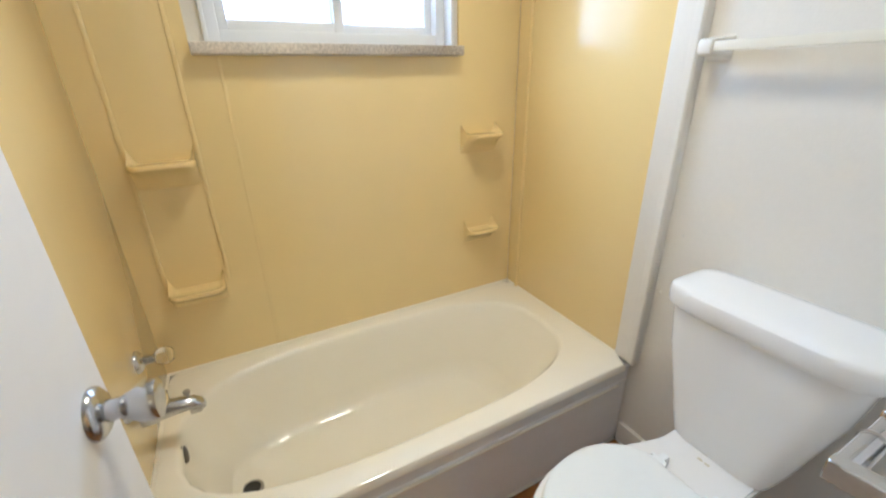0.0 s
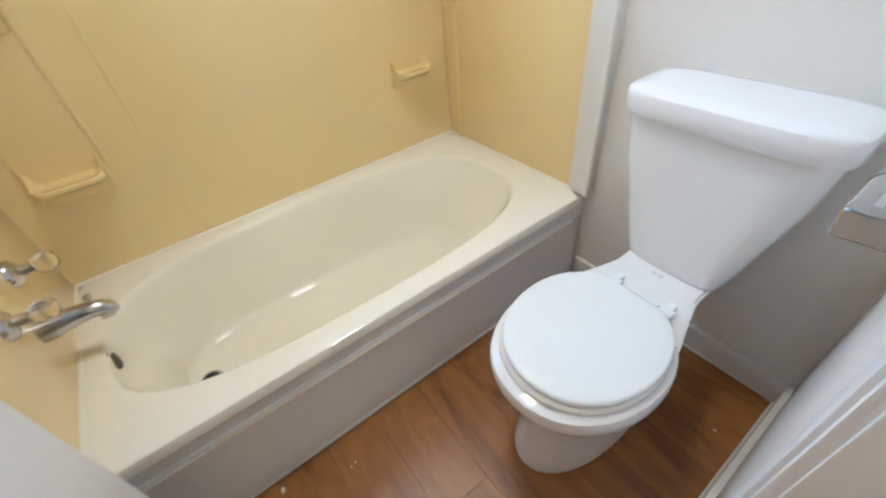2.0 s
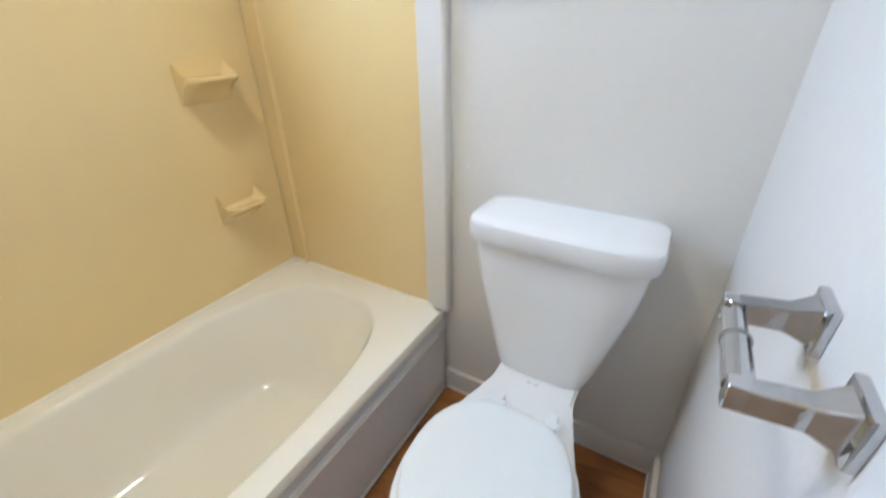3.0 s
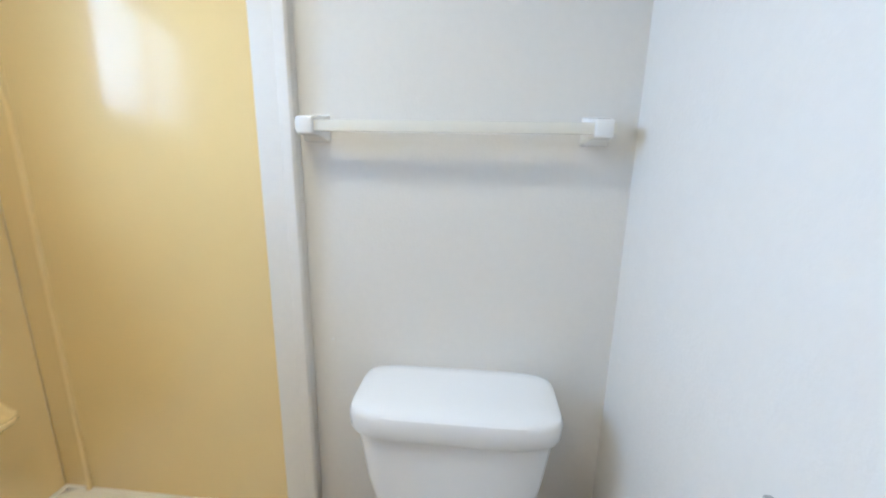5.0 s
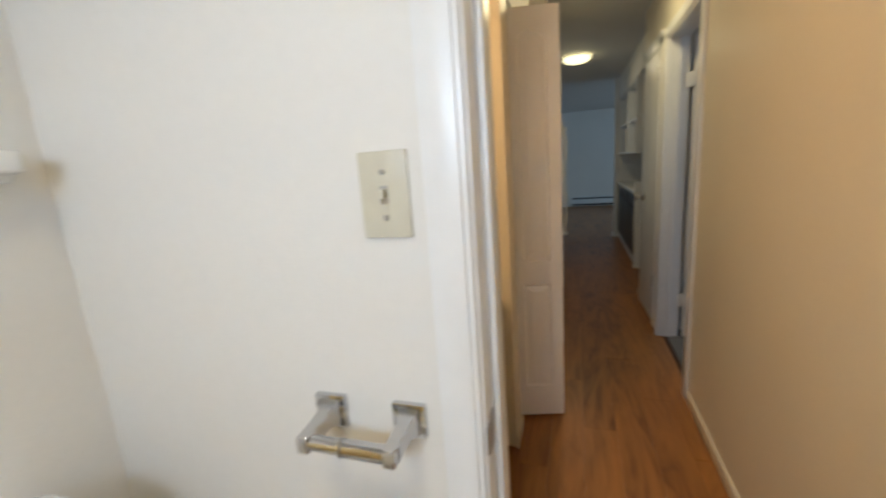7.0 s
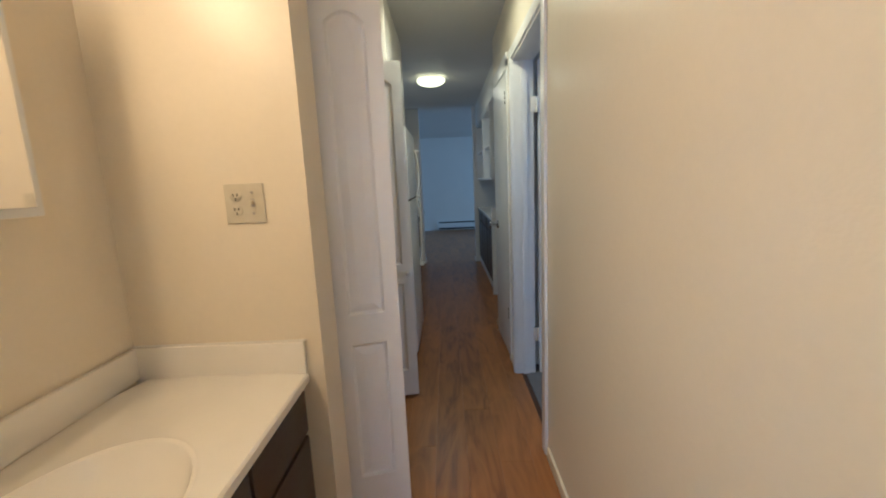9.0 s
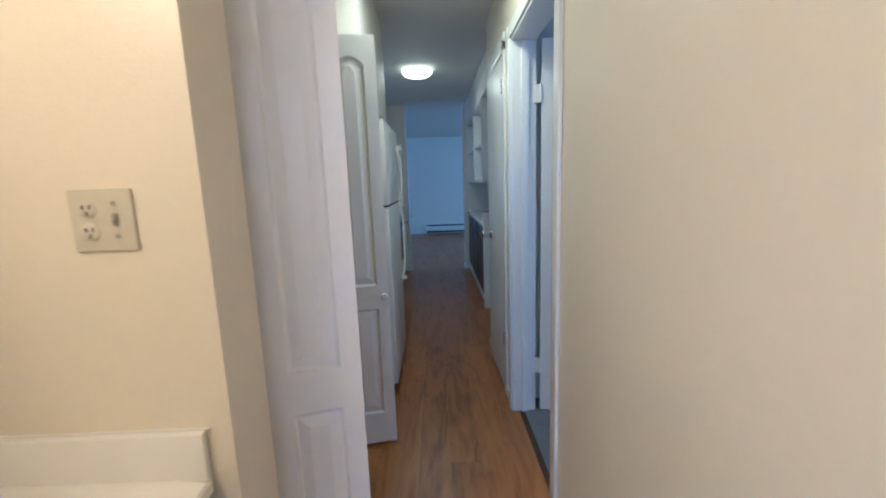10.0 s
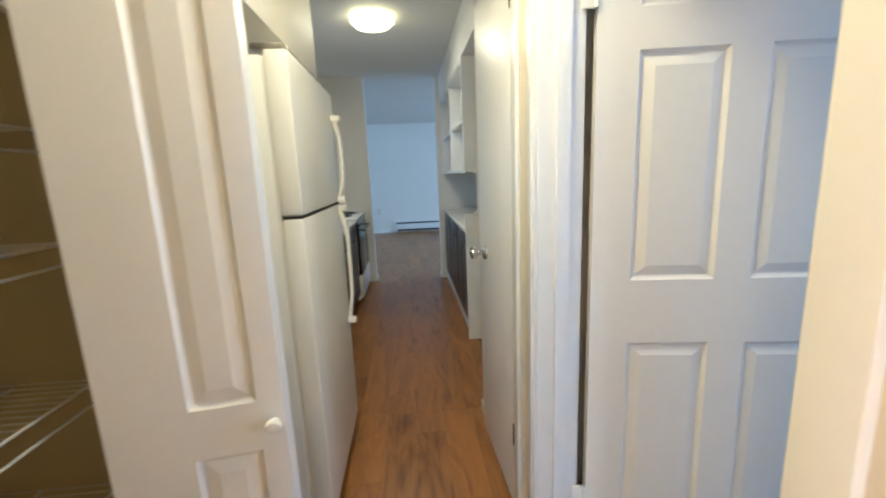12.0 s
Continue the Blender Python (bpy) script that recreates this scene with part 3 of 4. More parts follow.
def toilet():
    t = thing("toilet", "white two-piece china toilet with a closed round lid", "toilet", (-0.45, TY, 0))
    o = Matrix.Translation((0.45, -TY, 0))

    def egg(cx, hx_front, hx_back, hy, z, n=40, power=2.1):
        ring = []
        for k in range(n):
            a = 2 * math.pi * k / n
            c, s = math.cos(a), math.sin(a)
            hx = hx_back if c > 0 else hx_front
            ring.append(o @ Vector((cx + 0.010 + hx * math.copysign(abs(c) ** (2 / power), c), TY + hy * math.copysign(abs(s) ** (2 / power), s), z * 1.025)))
        return ring
    bm = bmesh.new()
    loft(bm, [egg(-0.44, 0.255, 0.22, 0.124, 0.0), egg(-0.44, 0.255, 0.22, 0.124, 0.02), egg(-0.44, 0.244, 0.21, 0.115, 0.05), egg(-0.445, 0.228, 0.20, 0.108, 0.12), egg(-0.45, 0.228, 0.19, 0.110, 0.20), egg(-0.475, 0.222, 0.20, 0.122, 0.26), egg(-0.50, 0.216, 0.20, 0.148, 0.305), egg(-0.52, 0.217, 0.20, 0.172, 0.336), egg(-0.525, 0.221, 0.20, 0.184, 0.350), egg(-0.525, 0.223, 0.20, 0.187, 0.358), egg(-0.525, 0.225, 0.20, 0.186, 0.382), egg(-0.525, 0.222, 0.20, 0.182, 0.391), egg(-0.525, 0.212, 0.19, 0.172, 0.395)])
    part("bowl", bm, CHINA, t, "china bowl on a waisted pedestal")
    bm = bmesh.new()
    ring = []
    for z, hy0, hy1, x0, x1 in ((0.28, 0.085, 0.070, -0.36, -0.04), (0.350, 0.130, 0.090, -0.385, -0.03), (0.392, 0.155, 0.108, -0.405, -0.025), (0.405, 0.153, 0.106, -0.40, -0.028)):
        ring.append([o @ Vector(p) for p in ((x0, TY - hy0, z), (x0 + 0.10, TY - hy0 * 0.80, z), (x0 + 0.16, TY - hy1, z), (x1, TY - hy1, z), (x1, TY + hy1, z), (x0 + 0.16, TY + hy1, z), (x0 + 0.10, TY + hy0 * 0.80, z), (x0, TY + hy0, z))])
    loft(bm, ring)
    bm.normal_update()
    bmesh.ops.bevel(bm, geom=[e for e in bm.edges], offset=0.006, segments=2, affect="EDGES")
    part("tank_shelf", bm, CHINA, t)
    bm = bmesh.new()
    # closed lid and seat ring
    loft(bm, [egg(-0.525, 0.196, 0.180, 0.166, 0.395), egg(-0.525, 0.201, 0.185, 0.171, 0.399), egg(-0.525, 0.201, 0.185, 0.171, 0.407), egg(-0.525, 0.196, 0.180, 0.166, 0.412)])
    part("seat", bm, WHITEPL, t, "white plastic seat ring")
    bm = bmesh.new()
    shells = [(0.191, 0.161, 0.4125, 0.006), (0.196, 0.167, 0.415, 0.001), (0.197, 0.168, 0.423, 0.0), (0.195, 0.166, 0.427, 0.002), (0.190, 0.161, 0.4295, 0.007), (0.174, 0.144, 0.4305, 0.02), (0.05, 0.05, 0.4315, 0.12)]
    # the back of the lid is cut straight between the hinges
    loft(bm, [[Vector((min(p.x, 0.100 - g), p.y, p.z)) for p in egg(-0.522, f, f * 0.90, h, z)] for f, h, z, g in shells])
    part("lid", bm, SEATW, t, "closed round white lid")
    for dy in (-0.080, 0.054):
        bm = bmesh.new()
        box(bm, -0.328, TY + dy - 0.010, 0.400, -0.304, TY + dy + 0.010, 0.426, 0.005, m=o)
        tube(bm, o @ Vector((-0.334, TY + dy - 0.020, 0.424)), o @ Vector((-0.334, TY + dy + 0.020, 0.424)), 0.006)
        box(bm, -0.352, TY + dy - 0.016, 0.418, -0.332, TY + dy + 0.016, 0.429, 0.004, m=o)
        part("seat_hinge", bm, SEATW, t)
    bm = bmesh.new()
    tank = []
    for z, hx, hy, cx in ((0.400, 0.078, 0.108, -0.118), (0.408, 0.086, 0.118, -0.118), (0.43, 0.089, 0.126, -0.116), (0.48, 0.090, 0.142, -0.112), (0.56, 0.091, 0.163, -0.109), (0.66, 0.094, 0.190, -0.107), (0.74, 0.095, 0.202, -0.106), (0.775, 0.096, 0.207, -0.106)):
        tank.append([o @ p for p in rounded(cx, TY, hx, hy, z, 5.0, 56)])
    loft(bm, tank)
    part("tank", bm, CHINA, t, "tapered china cistern")
    bm = bmesh.new()
    lid = []
    for z, g in ((0.770, -0.004), (0.772, 0.006), (0.780, 0.010), (0.812, 0.011), (0.822, 0.007), (0.827, -0.002), (0.830, -0.03)):
        ring = []
        for p in rounded(-0.108, TY, 0.099 + g, 0.209 + g, z, 5.5, 64):
            # clipped front corners
            over = max(0.0, (-(p.x + 0.108) / 0.094) + abs(p.y - TY) / 0.208 - 1.72)
            p.x += over * 0.02
            p.y -= math.copysign(over * 0.02, p.y - TY)
            ring.append(o @ p)
        lid.append(ring)
    loft(bm, lid)
    part("tank_lid", bm, CHINA, t, "thick china cistern lid with clipped corners")
    for x, y in ((-0.225, TY + 0.012), (-0.225, TY - 0.006)):
        bm = bmesh.new()
        box(bm, x - 0.003, y - 0.006, 0.4045, x + 0.003, y + 0.006, 0.4058, m=o)
        part("printed_mark", bm, PLATE, t)
    return t


toilet()


def towel_bar():
    t = thing("towel_bar", "white plastic towel bar on two square brackets", "towel bar", (0, -0.361, 1.383))
    bm = bmesh.new()
    box(bm, -0.068, -0.318, -0.011, -0.050, 0.318, 0.011, 0.002)
    part("bar", bm, BARW, t)
    for y in (-0.294, 0.296):
        bm = bmesh.new()
        loft(bm, [[Vector((x, y + sy * w, z + sz * h)) for sy, sz in ((-1, -1), (1, -1), (1, 1), (-1, 1))] for x, w, h, z in ((0, 0.029, 0.029, -0.004), (-0.012, 0.027, 0.027, -0.004), (-0.034, 0.020, 0.020, 0), (-0.070, 0.0175, 0.0175, 0), (-0.074, 0.015, 0.015, 0))])
        bmesh.ops.bevel(bm, geom=list(bm.edges), offset=0.002, segments=1, affect="EDGES")
        part("bracket", bm, WHITEPL, t)
    return t


towel_bar()


def paper_holder():
    t = thing("toilet_paper_holder", "empty chrome toilet paper holder with a plastic roller", "paper holder", (-0.605, S0, 0.966))
    for x in (-0.066, 0.066):
        bm = bmesh.new()
        box(bm, x - 0.026, 0.0, -0.027, x + 0.026, 0.010, 0.027, 0.003)
        part("wall_plate", bm, CHROME, t)
        bm = bmesh.new()
        loft(bm, [[Vector((x + sx * w, y, z + sz * h)) for sx, sz in ((-1, -1), (1, -1), (1, 1), (-1, 1))] for y, w, h, z in ((0.008, 0.018, 0.022, 0.0), (0.03, 0.011, 0.013, -0.003), (0.070, 0.010, 0.012, -0.007), (0.084, 0.009, 0.013, -0.008))])
        bmesh.ops.bevel(bm, geom=list(bm.edges), offset=0.0015, segments=1, affect="EDGES")
        part("arm", bm, CHROME, t)
    bm = bmesh.new()
    tube(bm, (-0.058, 0.073, -0.008), (0.008, 0.073, -0.008), 0.0125)
    part("roller", bm, CHROME, t, "chromed spring roller")
    bm = bmesh.new()
    tube(bm, (0.004, 0.073, -0.008), (0.060, 0.073, -0.008), 0.0108)
    part("roller_sleeve", bm, CHROME, t)
    bm = bmesh.new()
    tube(bm, (0.005, 0.073, -0.008), (0.009, 0.073, -0.008), 0.0136)
    part("roller_ring", bm, STEEL, t)
    return t


paper_holder()


def toggle(t, x, z, facing):
    """A toggle and its slot and two screws on a plate whose face is at y."""
    y = 0.006 * facing
    bm = bmesh.new()
    box(bm, x - 0.0055, y * 0.9, z - 0.012, x + 0.0055, y * 1.05, z + 0.012)
    part("slot", bm, STEEL, t)
    bm = bmesh.new()
    box(bm, x - 0.004, y * 0.9, z - 0.004, x + 0.004, y + 0.012 * facing, z + 0.008, 0.002, m=None)
    part("toggle", bm, PLATE, t)
    for dz in (-0.030, 0.030):
        bm = bmesh.new()
        tube(bm, (x, y * 0.8, z + dz), (x, y + 0.0012 * facing, z + dz), 0.0042, sides=12)
        part("screw", bm, STEEL, t, "dull screw head")


def switch_plate():
    t = thing("light_switch", "ivory single light switch with a scuffed plate", "light switch", (-0.666, S0, 1.296))
    bm = bmesh.new()
    box(bm, -0.035, 0.0, -0.057, 0.035, 0.006, 0.057, 0.0025)
    part("plate", bm, PLATE, t)
    toggle(t, 0.0, 0.0, 1)
    return t


switch_plate()


def door_knob(parent, at, turn, name="door_knob", metal=None):
    """A tulip knob with its rose, along local z."""
    k = part(name, (lambda bm: (lathe(bm, [(0.034, 0), (0.033, 0.005), (0.026, 0.011), (0.014, 0.014), (0.013, 0.028), (0.017, 0.034), (0.026, 0.050), (0.027, 0.062), (0.025, 0.068), (0.014, 0.0705), (0.004, 0.069)], Matrix.Translation(at) @ turn), bm)[1])(bmesh.new()), metal or CHROME, parent, "worn chrome tulip knob")
    return k


def bath_door():
    """A flat white door, hinged on the west jamb and swung into the bathroom."""
    t = thing("door_1", "flat white bathroom door standing open", "door", (DX0 + 0.006, S0 - 0.010, 0), kind="structure")
    t.rotation_euler = (0, 0, radians(90 - 3.2))
    bm = bmesh.new()
    box(bm, 0.0, 0.0, 0.012, 0.600, 0.035, 2.02, 0.002)
    part("leaf", bm, DOORW, t, "flat white painted door leaf")
    door_knob(t, (0.548, 0.0, 0.958), pose(0, 0, 0, 90, 0, 0), metal=NICKEL)
    door_knob(t, (0.548, 0.035, 0.958), pose(0, 0, 0, -90, 0, 0), metal=NICKEL)
    bm = bmesh.new()
    box(bm, 0.599, 0.006, 0.93, 0.6015, 0.029, 0.99)
    part("latch_plate", bm, STEEL, t)
    bm = bmesh.new()
    for x0, z0, x1, z1 in ((0.446, 0.800, 0.452, 0.776), (0.452, 0.776, 0.463, 0.790), (0.463, 0.790, 0.449, 0.801)):
        tube(bm, (x0, -0.0002, z0), (x1, -0.0002, z1), 0.0007, sides=6)
    part("scratch", bm, STEEL, t, "small grey scratch in the paint")
    bm = bmesh.new()
    lathe(bm, [(0.006, 0.0), (0.0055, 0.0008), (0.002, 0.0015)], Matrix.Translation((0.447, 0.0, 0.768)) @ pose(0, 0, 0, 90, 0, 0) @ Matrix.Diagonal((1, 2.2, 1, 1)), 16)
    part("paint_drip", bm, TRIM, t, "raised white paint drip")
    for z in (0.25, 1.055, 1.80):
        bm = bmesh.new()
        for k in range(3):
            tube(bm, (-0.002, -0.002, z - 0.04 + k * 0.027), (-0.002, -0.002, z - 0.016 + k * 0.027), 0.0035, sides=12)
        part("hinge", bm, TRIM, t)
    return t


bath_door()
bm = bmesh.new()
box(bm, DX1 - 0.0015, S0 - 0.037, 0.918, DX1 + 0.001, S0 - 0.008, 0.975)
box(bm, DX1 - 0.003, S0 - 0.012, 0.925, DX1 + 0.001, S0 + 0.006, 0.968, 0.002)
tagged(new("strike_plate", done(bm, "strike_plate", STEEL)), "dark worn strike plate in the door jamb", "strike plate")


bm = bmesh.new()
box(bm, DX0 - 0.001, S0 - 0.036, 1.086, DX0 + 0.002, S0 - 0.030, 1.104, 0.0008)
box(bm, DX0 - 0.001, S0 - 0.036, 1.066, DX0 + 0.0016, S0 - 0.031, 1.074, 0.0005)
tagged(new("old_hinge_leaf", done(bm, "old_hinge_leaf", STEEL)), "small dark hinge remnant on the door jamb", "hinge")


def wall_pin(y, z):
    bm = bmesh.new()
    lathe(bm, [(0.0035, 0.0), (0.0035, 0.003), (0.0015, 0.0045)], pose(0, y, z, 0, -90, 0), 12)
    return tagged(new("wall_anchor", done(bm, "wall_anchor", WHITEPL)), "small painted-over wall anchor on the bathroom wall", "wall anchor", "wall anchors")


wall_pin(-0.075, 0.88)
wall_pin(-0.095, 1.66)
wall_pin(-0.045, 0.675)


def chip(x, y, r):
    bm = bmesh.new()
    bmesh.ops.create_icosphere(bm, subdivisions=1, radius=r, matrix=Matrix.Translation((x, y, r * 0.35)) @ Matrix.Diagonal((1.0, 1.6, 0.4, 1)))
    return tagged(new("paint_chip", done(bm, "paint_chip", CAULK)), "small white paint chip lying on the floor", "debris", "paint chips on the floor")


chip(-1.235, -0.035, 0.006)
chip(-1.06, -0.10, 0.0022)
chip(-1.045, -0.095, 0.0022)
chip(-0.22, -0.66, 0.003)


def ceiling_lamp(x, y, name="ceiling_light"):
    """A shallow glass bowl on a round pan."""
    t = thing(name, "lit round glass flush-mount ceiling lamp", "ceiling light", (x, y, H), "flush ceiling lamps")
    bm = bmesh.new()
    lathe(bm, [(0.125, 0), (0.130, -0.012), (0.125, -0.022), (0.08, -0.024)], Matrix.Identity(4))
    part("pan", bm, TRIM, t)
    bm = bmesh.new()
    lathe(bm, [(0.148, -0.020), (0.153, -0.028), (0.150, -0.040), (0.128, -0.062), (0.088, -0.076), (0.045, -0.083), (0.01, -0.085)], Matrix.Identity(4), 40)
    ob = part("glass_bowl", bm, SHADE, t, "glowing frosted glass bowl")
    ob.visible_shadow = False
    return t

ceiling_lamp(-0.69, 0.08)
ceiling_lamp(-1.06, -3.06)
ceiling_lamp(-0.927, -5.46)

# ---------- vanity ----------
CZ = 0.754  # vanity top


def vanity():
    t = thing("vanity_cabinet", "dark brown vanity cabinet with drawers and a door", "vanity", (-0.27, -1.45, 0))
    o = Matrix.Translation((0.27, 1.45, 0))
    part("carcass", boxes_at(o, (-0.555, V0 + 0.003, 0.09, -0.052, S1 - 0.003, CZ - 0.14), (-0.555, V0 + 0.003, CZ - 0.14, -0.53, S1 - 0.003, CZ - 0.036), (-0.50, V0 + 0.003, 0.0, -0.052, S1 - 0.003, 0.09)), DARKWOOD, t)
    y0 = V0 + 0.02
    for k in range(3):
        a = y0 + k * 0.36
        part("drawer_front", boxes_at(o, (-0.575, a + 0.006, CZ - 0.19, -0.555, a + 0.352, CZ - 0.055), bevel=0.004), DARKWOOD, t)
        part("door", boxes_at(o, (-0.575, a + 0.006, 0.115, -0.555, a + 0.352, CZ - 0.205), bevel=0.004), DARKWOOD, t)
    return t


def boxes_at(o, *rows, bevel=0.0):
    bm = bmesh.new()
    for r in rows:
        box(bm, *r, bevel=bevel, m=o)
    return bm


vanity()


def vanity_top():
    t = thing("bathroom_sink", "cream cultured marble vanity top with a moulded basin", "sink", (-0.27, -1.45, CZ))
    o = Matrix.Translation((0.27, 1.45, -CZ))
    x0, x1, ya, yb = -0.592, -0.07, V0 + 0.018, S1 - 0.004
    cx, cy, n = -0.345, -1.33, 56
    bm = bmesh.new()

    def rect(z, g=0.0):
        ring = []
        for k in range(n):
            a = 2 * math.pi * (k + 0.5) / n
            c, s = math.cos(a), math.sin(a)
            fx = (x1 - cx) if c > 0 else (cx - x0 - g)
            fy = (yb - cy) if s > 0 else (cy - ya)
            f = 1 / max(abs(c) / fx, abs(s) / fy)
            ring.append(o @ Vector((cx + c * f, cy + s * f, z)))
        return ring

    def oval(hx, hy, z):
        return [o @ Vector((cx + hx * math.cos(a), cy + hy * math.sin(a), z)) for a in (2 * math.pi * (k + 0.5) / n for k in range(n))]
    loft(bm, [rect(CZ - 0.034, 0.006), rect(CZ - 0.028), rect(CZ - 0.006), rect(CZ, 0.006), oval(0.205, 0.29, CZ), oval(0.197, 0.28, CZ + 0.004), oval(0.189, 0.27, CZ + 0.001), oval(0.18, 0.25, CZ - 0.03), oval(0.15, 0.21, CZ - 0.085), oval(0.09, 0.12, CZ - 0.12), oval(0.02, 0.02, CZ - 0.128)], cap0=False)
    part("top_and_basin", bm, LAMINATE, t)
    part("backsplash", boxes_at(o, (-0.07, ya, CZ, -0.0505, yb, CZ + 0.098), bevel=0.005), LAMINATE, t)
    part("side_splash", boxes_at(o, (-0.583, V0 + 0.001, CZ - 0.034, -0.0505, V0 + 0.019, CZ + 0.098), bevel=0.004), LAMINATE, t)
    part("caulk_line", boxes_at(o, (-0.59, V0 + 0.0005, CZ + 0.098, -0.051, V0 + 0.006, CZ + 0.101)), CAULK, t)
    bm = bmesh.new()
    lathe(bm, [(0.022, 0), (0.022, 0.004), (0.012, 0.003)], o @ pose(cx, cy, CZ - 0.127))
    part("drain", bm, CHROME, t)
    return t


vanity_top()


def medicine_cabinet():
    t = thing("medicine_cabinet", "white-framed mirrored medicine cabinet above the vanity", "mirror cabinet", (-0.05, -1.32, 1.60))
    part("body", boxes((-0.105, -0.325, -0.32, 0.0, 0.325, 0.33), bevel=0.004), CABW, t)
    part("mirror", boxes((-0.110, -0.305, -0.30, -0.1052, 0.305, 0.31)), MIRROR, t, "mirror glass")
    return t


MIRROR = material("mirror_glass", (0.9, 0.9, 0.9), 0.08, 1.0, vary=0.0, bump=0.0)
medicine_cabinet()


def vanity_light():
    t = thing("vanity_light", "lit bar of round bulbs above the mirror", "wall light", (-0.05, -1.22, 2.08))
    part("back_plate", boxes((-0.02, -0.30, -0.05, 0.0, 0.30, 0.05), bevel=0.004), CHROME, t)
    for y in (-0.2, 0.0, 0.2):
        bm = bmesh.new()
        bmesh.ops.create_uvsphere(bm, u_segments=20, v_segments=12, radius=0.042, matrix=Matrix.Translation((-0.075, y, 0)))
        tube(bm, (-0.02, y, 0), (-0.045, y, 0), 0.02)
        ob = part("bulb", bm, BULBG, t, "glowing round bulb")
        ob.visible_shadow = False
    return t


vanity_light()


def outlet_plate():
    t = thing("outlet_and_switch", "ivory double plate with an outlet and a toggle switch", "wall outlet", (-0.452, V0, 1.278))
    bm = bmesh.new()
    box(bm, -0.057, 0.0, -0.0565, 0.057, 0.006, 0.0565, 0.0025)
    part("plate", bm, PLATE, t)
    toggle(t, -0.024, 0.0, 1)
    for dz in (-0.0205, 0.0205):
        bm = bmesh.new()
        lathe(bm, [(0.0165, 0.005), (0.0165, 0.0075), (0.0155, 0.0082)], pose(0.024, 0, dz, -90, 0, 0), 20)
        face = part("receptacle", bm, PLATE, t, "ivory receptacle face")
        for dx, dy in ((-0.006, 0.004), (0.006, 0.004), (0.0, -0.008)):
            bm = bmesh.new()
            box(bm, 0.024 + dx - 0.0016, 0.0078, dz + dy - 0.004, 0.024 + dx + 0.0016, 0.0088, dz + dy + 0.004)
            part("slot", bm, NEARBLACK, face)
    return t


outlet_plate()

# ---------- moulded doors ----------


def moulded_leaf(width, height, thick, panels, arch):
    """A door leaf lying in x-z, face at y = 0 and back at y = thick, with raised panels pressed into both faces."""
    bm = bmesh.new()
    box(bm, 0.004, 0.012, 0.004, width - 0.004, thick - 0.012, height - 0.004)
    for row in ((0, 0, 0.006, height), (width - 0.006, 0, width, height), (0.006, 0, width - 0.006, 0.006), (0.006, height - 0.006, width - 0.006, height)):
        box(bm, row[0], 0.0004, row[1], row[2], thick - 0.0004, row[3])
    for side in (0, 1):
        def yy(d):
            return 0.004 - d if side == 0 else thick - 0.004 + d
        cuts_x = sorted({0.0, width, *[a for p in panels for a in (p[0], p[1])]})
        cuts_z = sorted({0.0, height, *[a for p in panels for a in (p[2], p[3])]})
        for a, b in zip(cuts_x, cuts_x[1:]):
            for c, d in zip(cuts_z, cuts_z[1:]):
                mx, mz = (a + b) / 2, (c + d) / 2
                if any(p[0] < mx < p[1] and p[2] < mz < p[3] for p in panels):
                    continue
                f = bm.faces.new([bm.verts.new((x, yy(0.004), z)) for x, z in ((a, c), (b, c), (b, d), (a, d))])
        for i, (a, b, c, d) in enumerate(panels):
            def ring(g, depth):
                top = []
                k = 8
                rise = 0.035 if (arch and i == arch - 1) else 0.0
                for j in range(k + 1):
                    f = j / k
                    top.append((b - g + (a - b + 2 * g) * f, d - g - rise * (2 * f - 1) ** 2))
                return [Vector((x, yy(depth), z)) for x, z in ((a + g, c + g), (b - g, c + g), *top)]
            def frame_ring():
                k = 8
                return [Vector((x, yy(0.004), z)) for x, z in ((a, c), (b, c), *[(b + (a - b) * j / k, d) for j in range(k + 1)])]
            loft(bm, [frame_ring(), ring(0.002, 0.004), ring(0.008, -0.003), ring(0.012, -0.0055), ring(0.015, -0.0055), ring(0.040, 0.0015), ring(0.043, 0.0022)], cap0=False)
    return bm


def crisp(ob):
    """Keeps the pressed edges of a leaf sharp."""
    ob.data.set_sharp_from_angle(angle=radians(6))


def bifold_leaf(width):
    a, b = width - 0.190, width - 0.052
    return moulded_leaf(width, 1.955, 0.034, [(a, b, 0.16, 0.712), (a, b, 0.824, 1.868)], 2)


def bifold(name, label, hinge, turn, widths, fold, knob):
    """A folded pair of leaves: the pivot leaf swings out from the jamb and the second lies back against it."""
    t = thing(name, label, "bifold door", (hinge[0], hinge[1], 0.018), "bifold closet doors", "structure")
    t.rotation_euler = (0, 0, radians(turn))
    one = part("leaf", bifold_leaf(widths[0]), DOORW, t, "white moulded two-panel leaf with an arched top panel")
    two = part("leaf", bifold_leaf(widths[1]), DOORW, t, "white moulded two-panel leaf with an arched top panel")
    crisp(one)
    crisp(two)
    two.location = (widths[0], 0.080, 0)
    two.rotation_euler = (0, 0, radians(180 - fold))
    if knob:
        bm = bmesh.new()
        lathe(bm, [(0.008, 0), (0.008, 0.010), (0.016, 0.016), (0.018, 0.024), (0.014, 0.031), (0.004, 0.033)], pose(0.325, 0.0, 0.774, 90, 0, 0))
        part("knob", bm, WHITEPL, t, "small round white knob")
    return t


bifold("closet_door_near", "white moulded bifold closet door folded open into the hall", (-0.585, -2.158, 0), 180 + 15, (0.266, 0.266), 3, 0)
bifold("closet_door_far", "white moulded bifold closet door folded open with a round knob", (-0.475, -3.045, 0), 180 + 9, (0.347, 0.347), 5, 1)

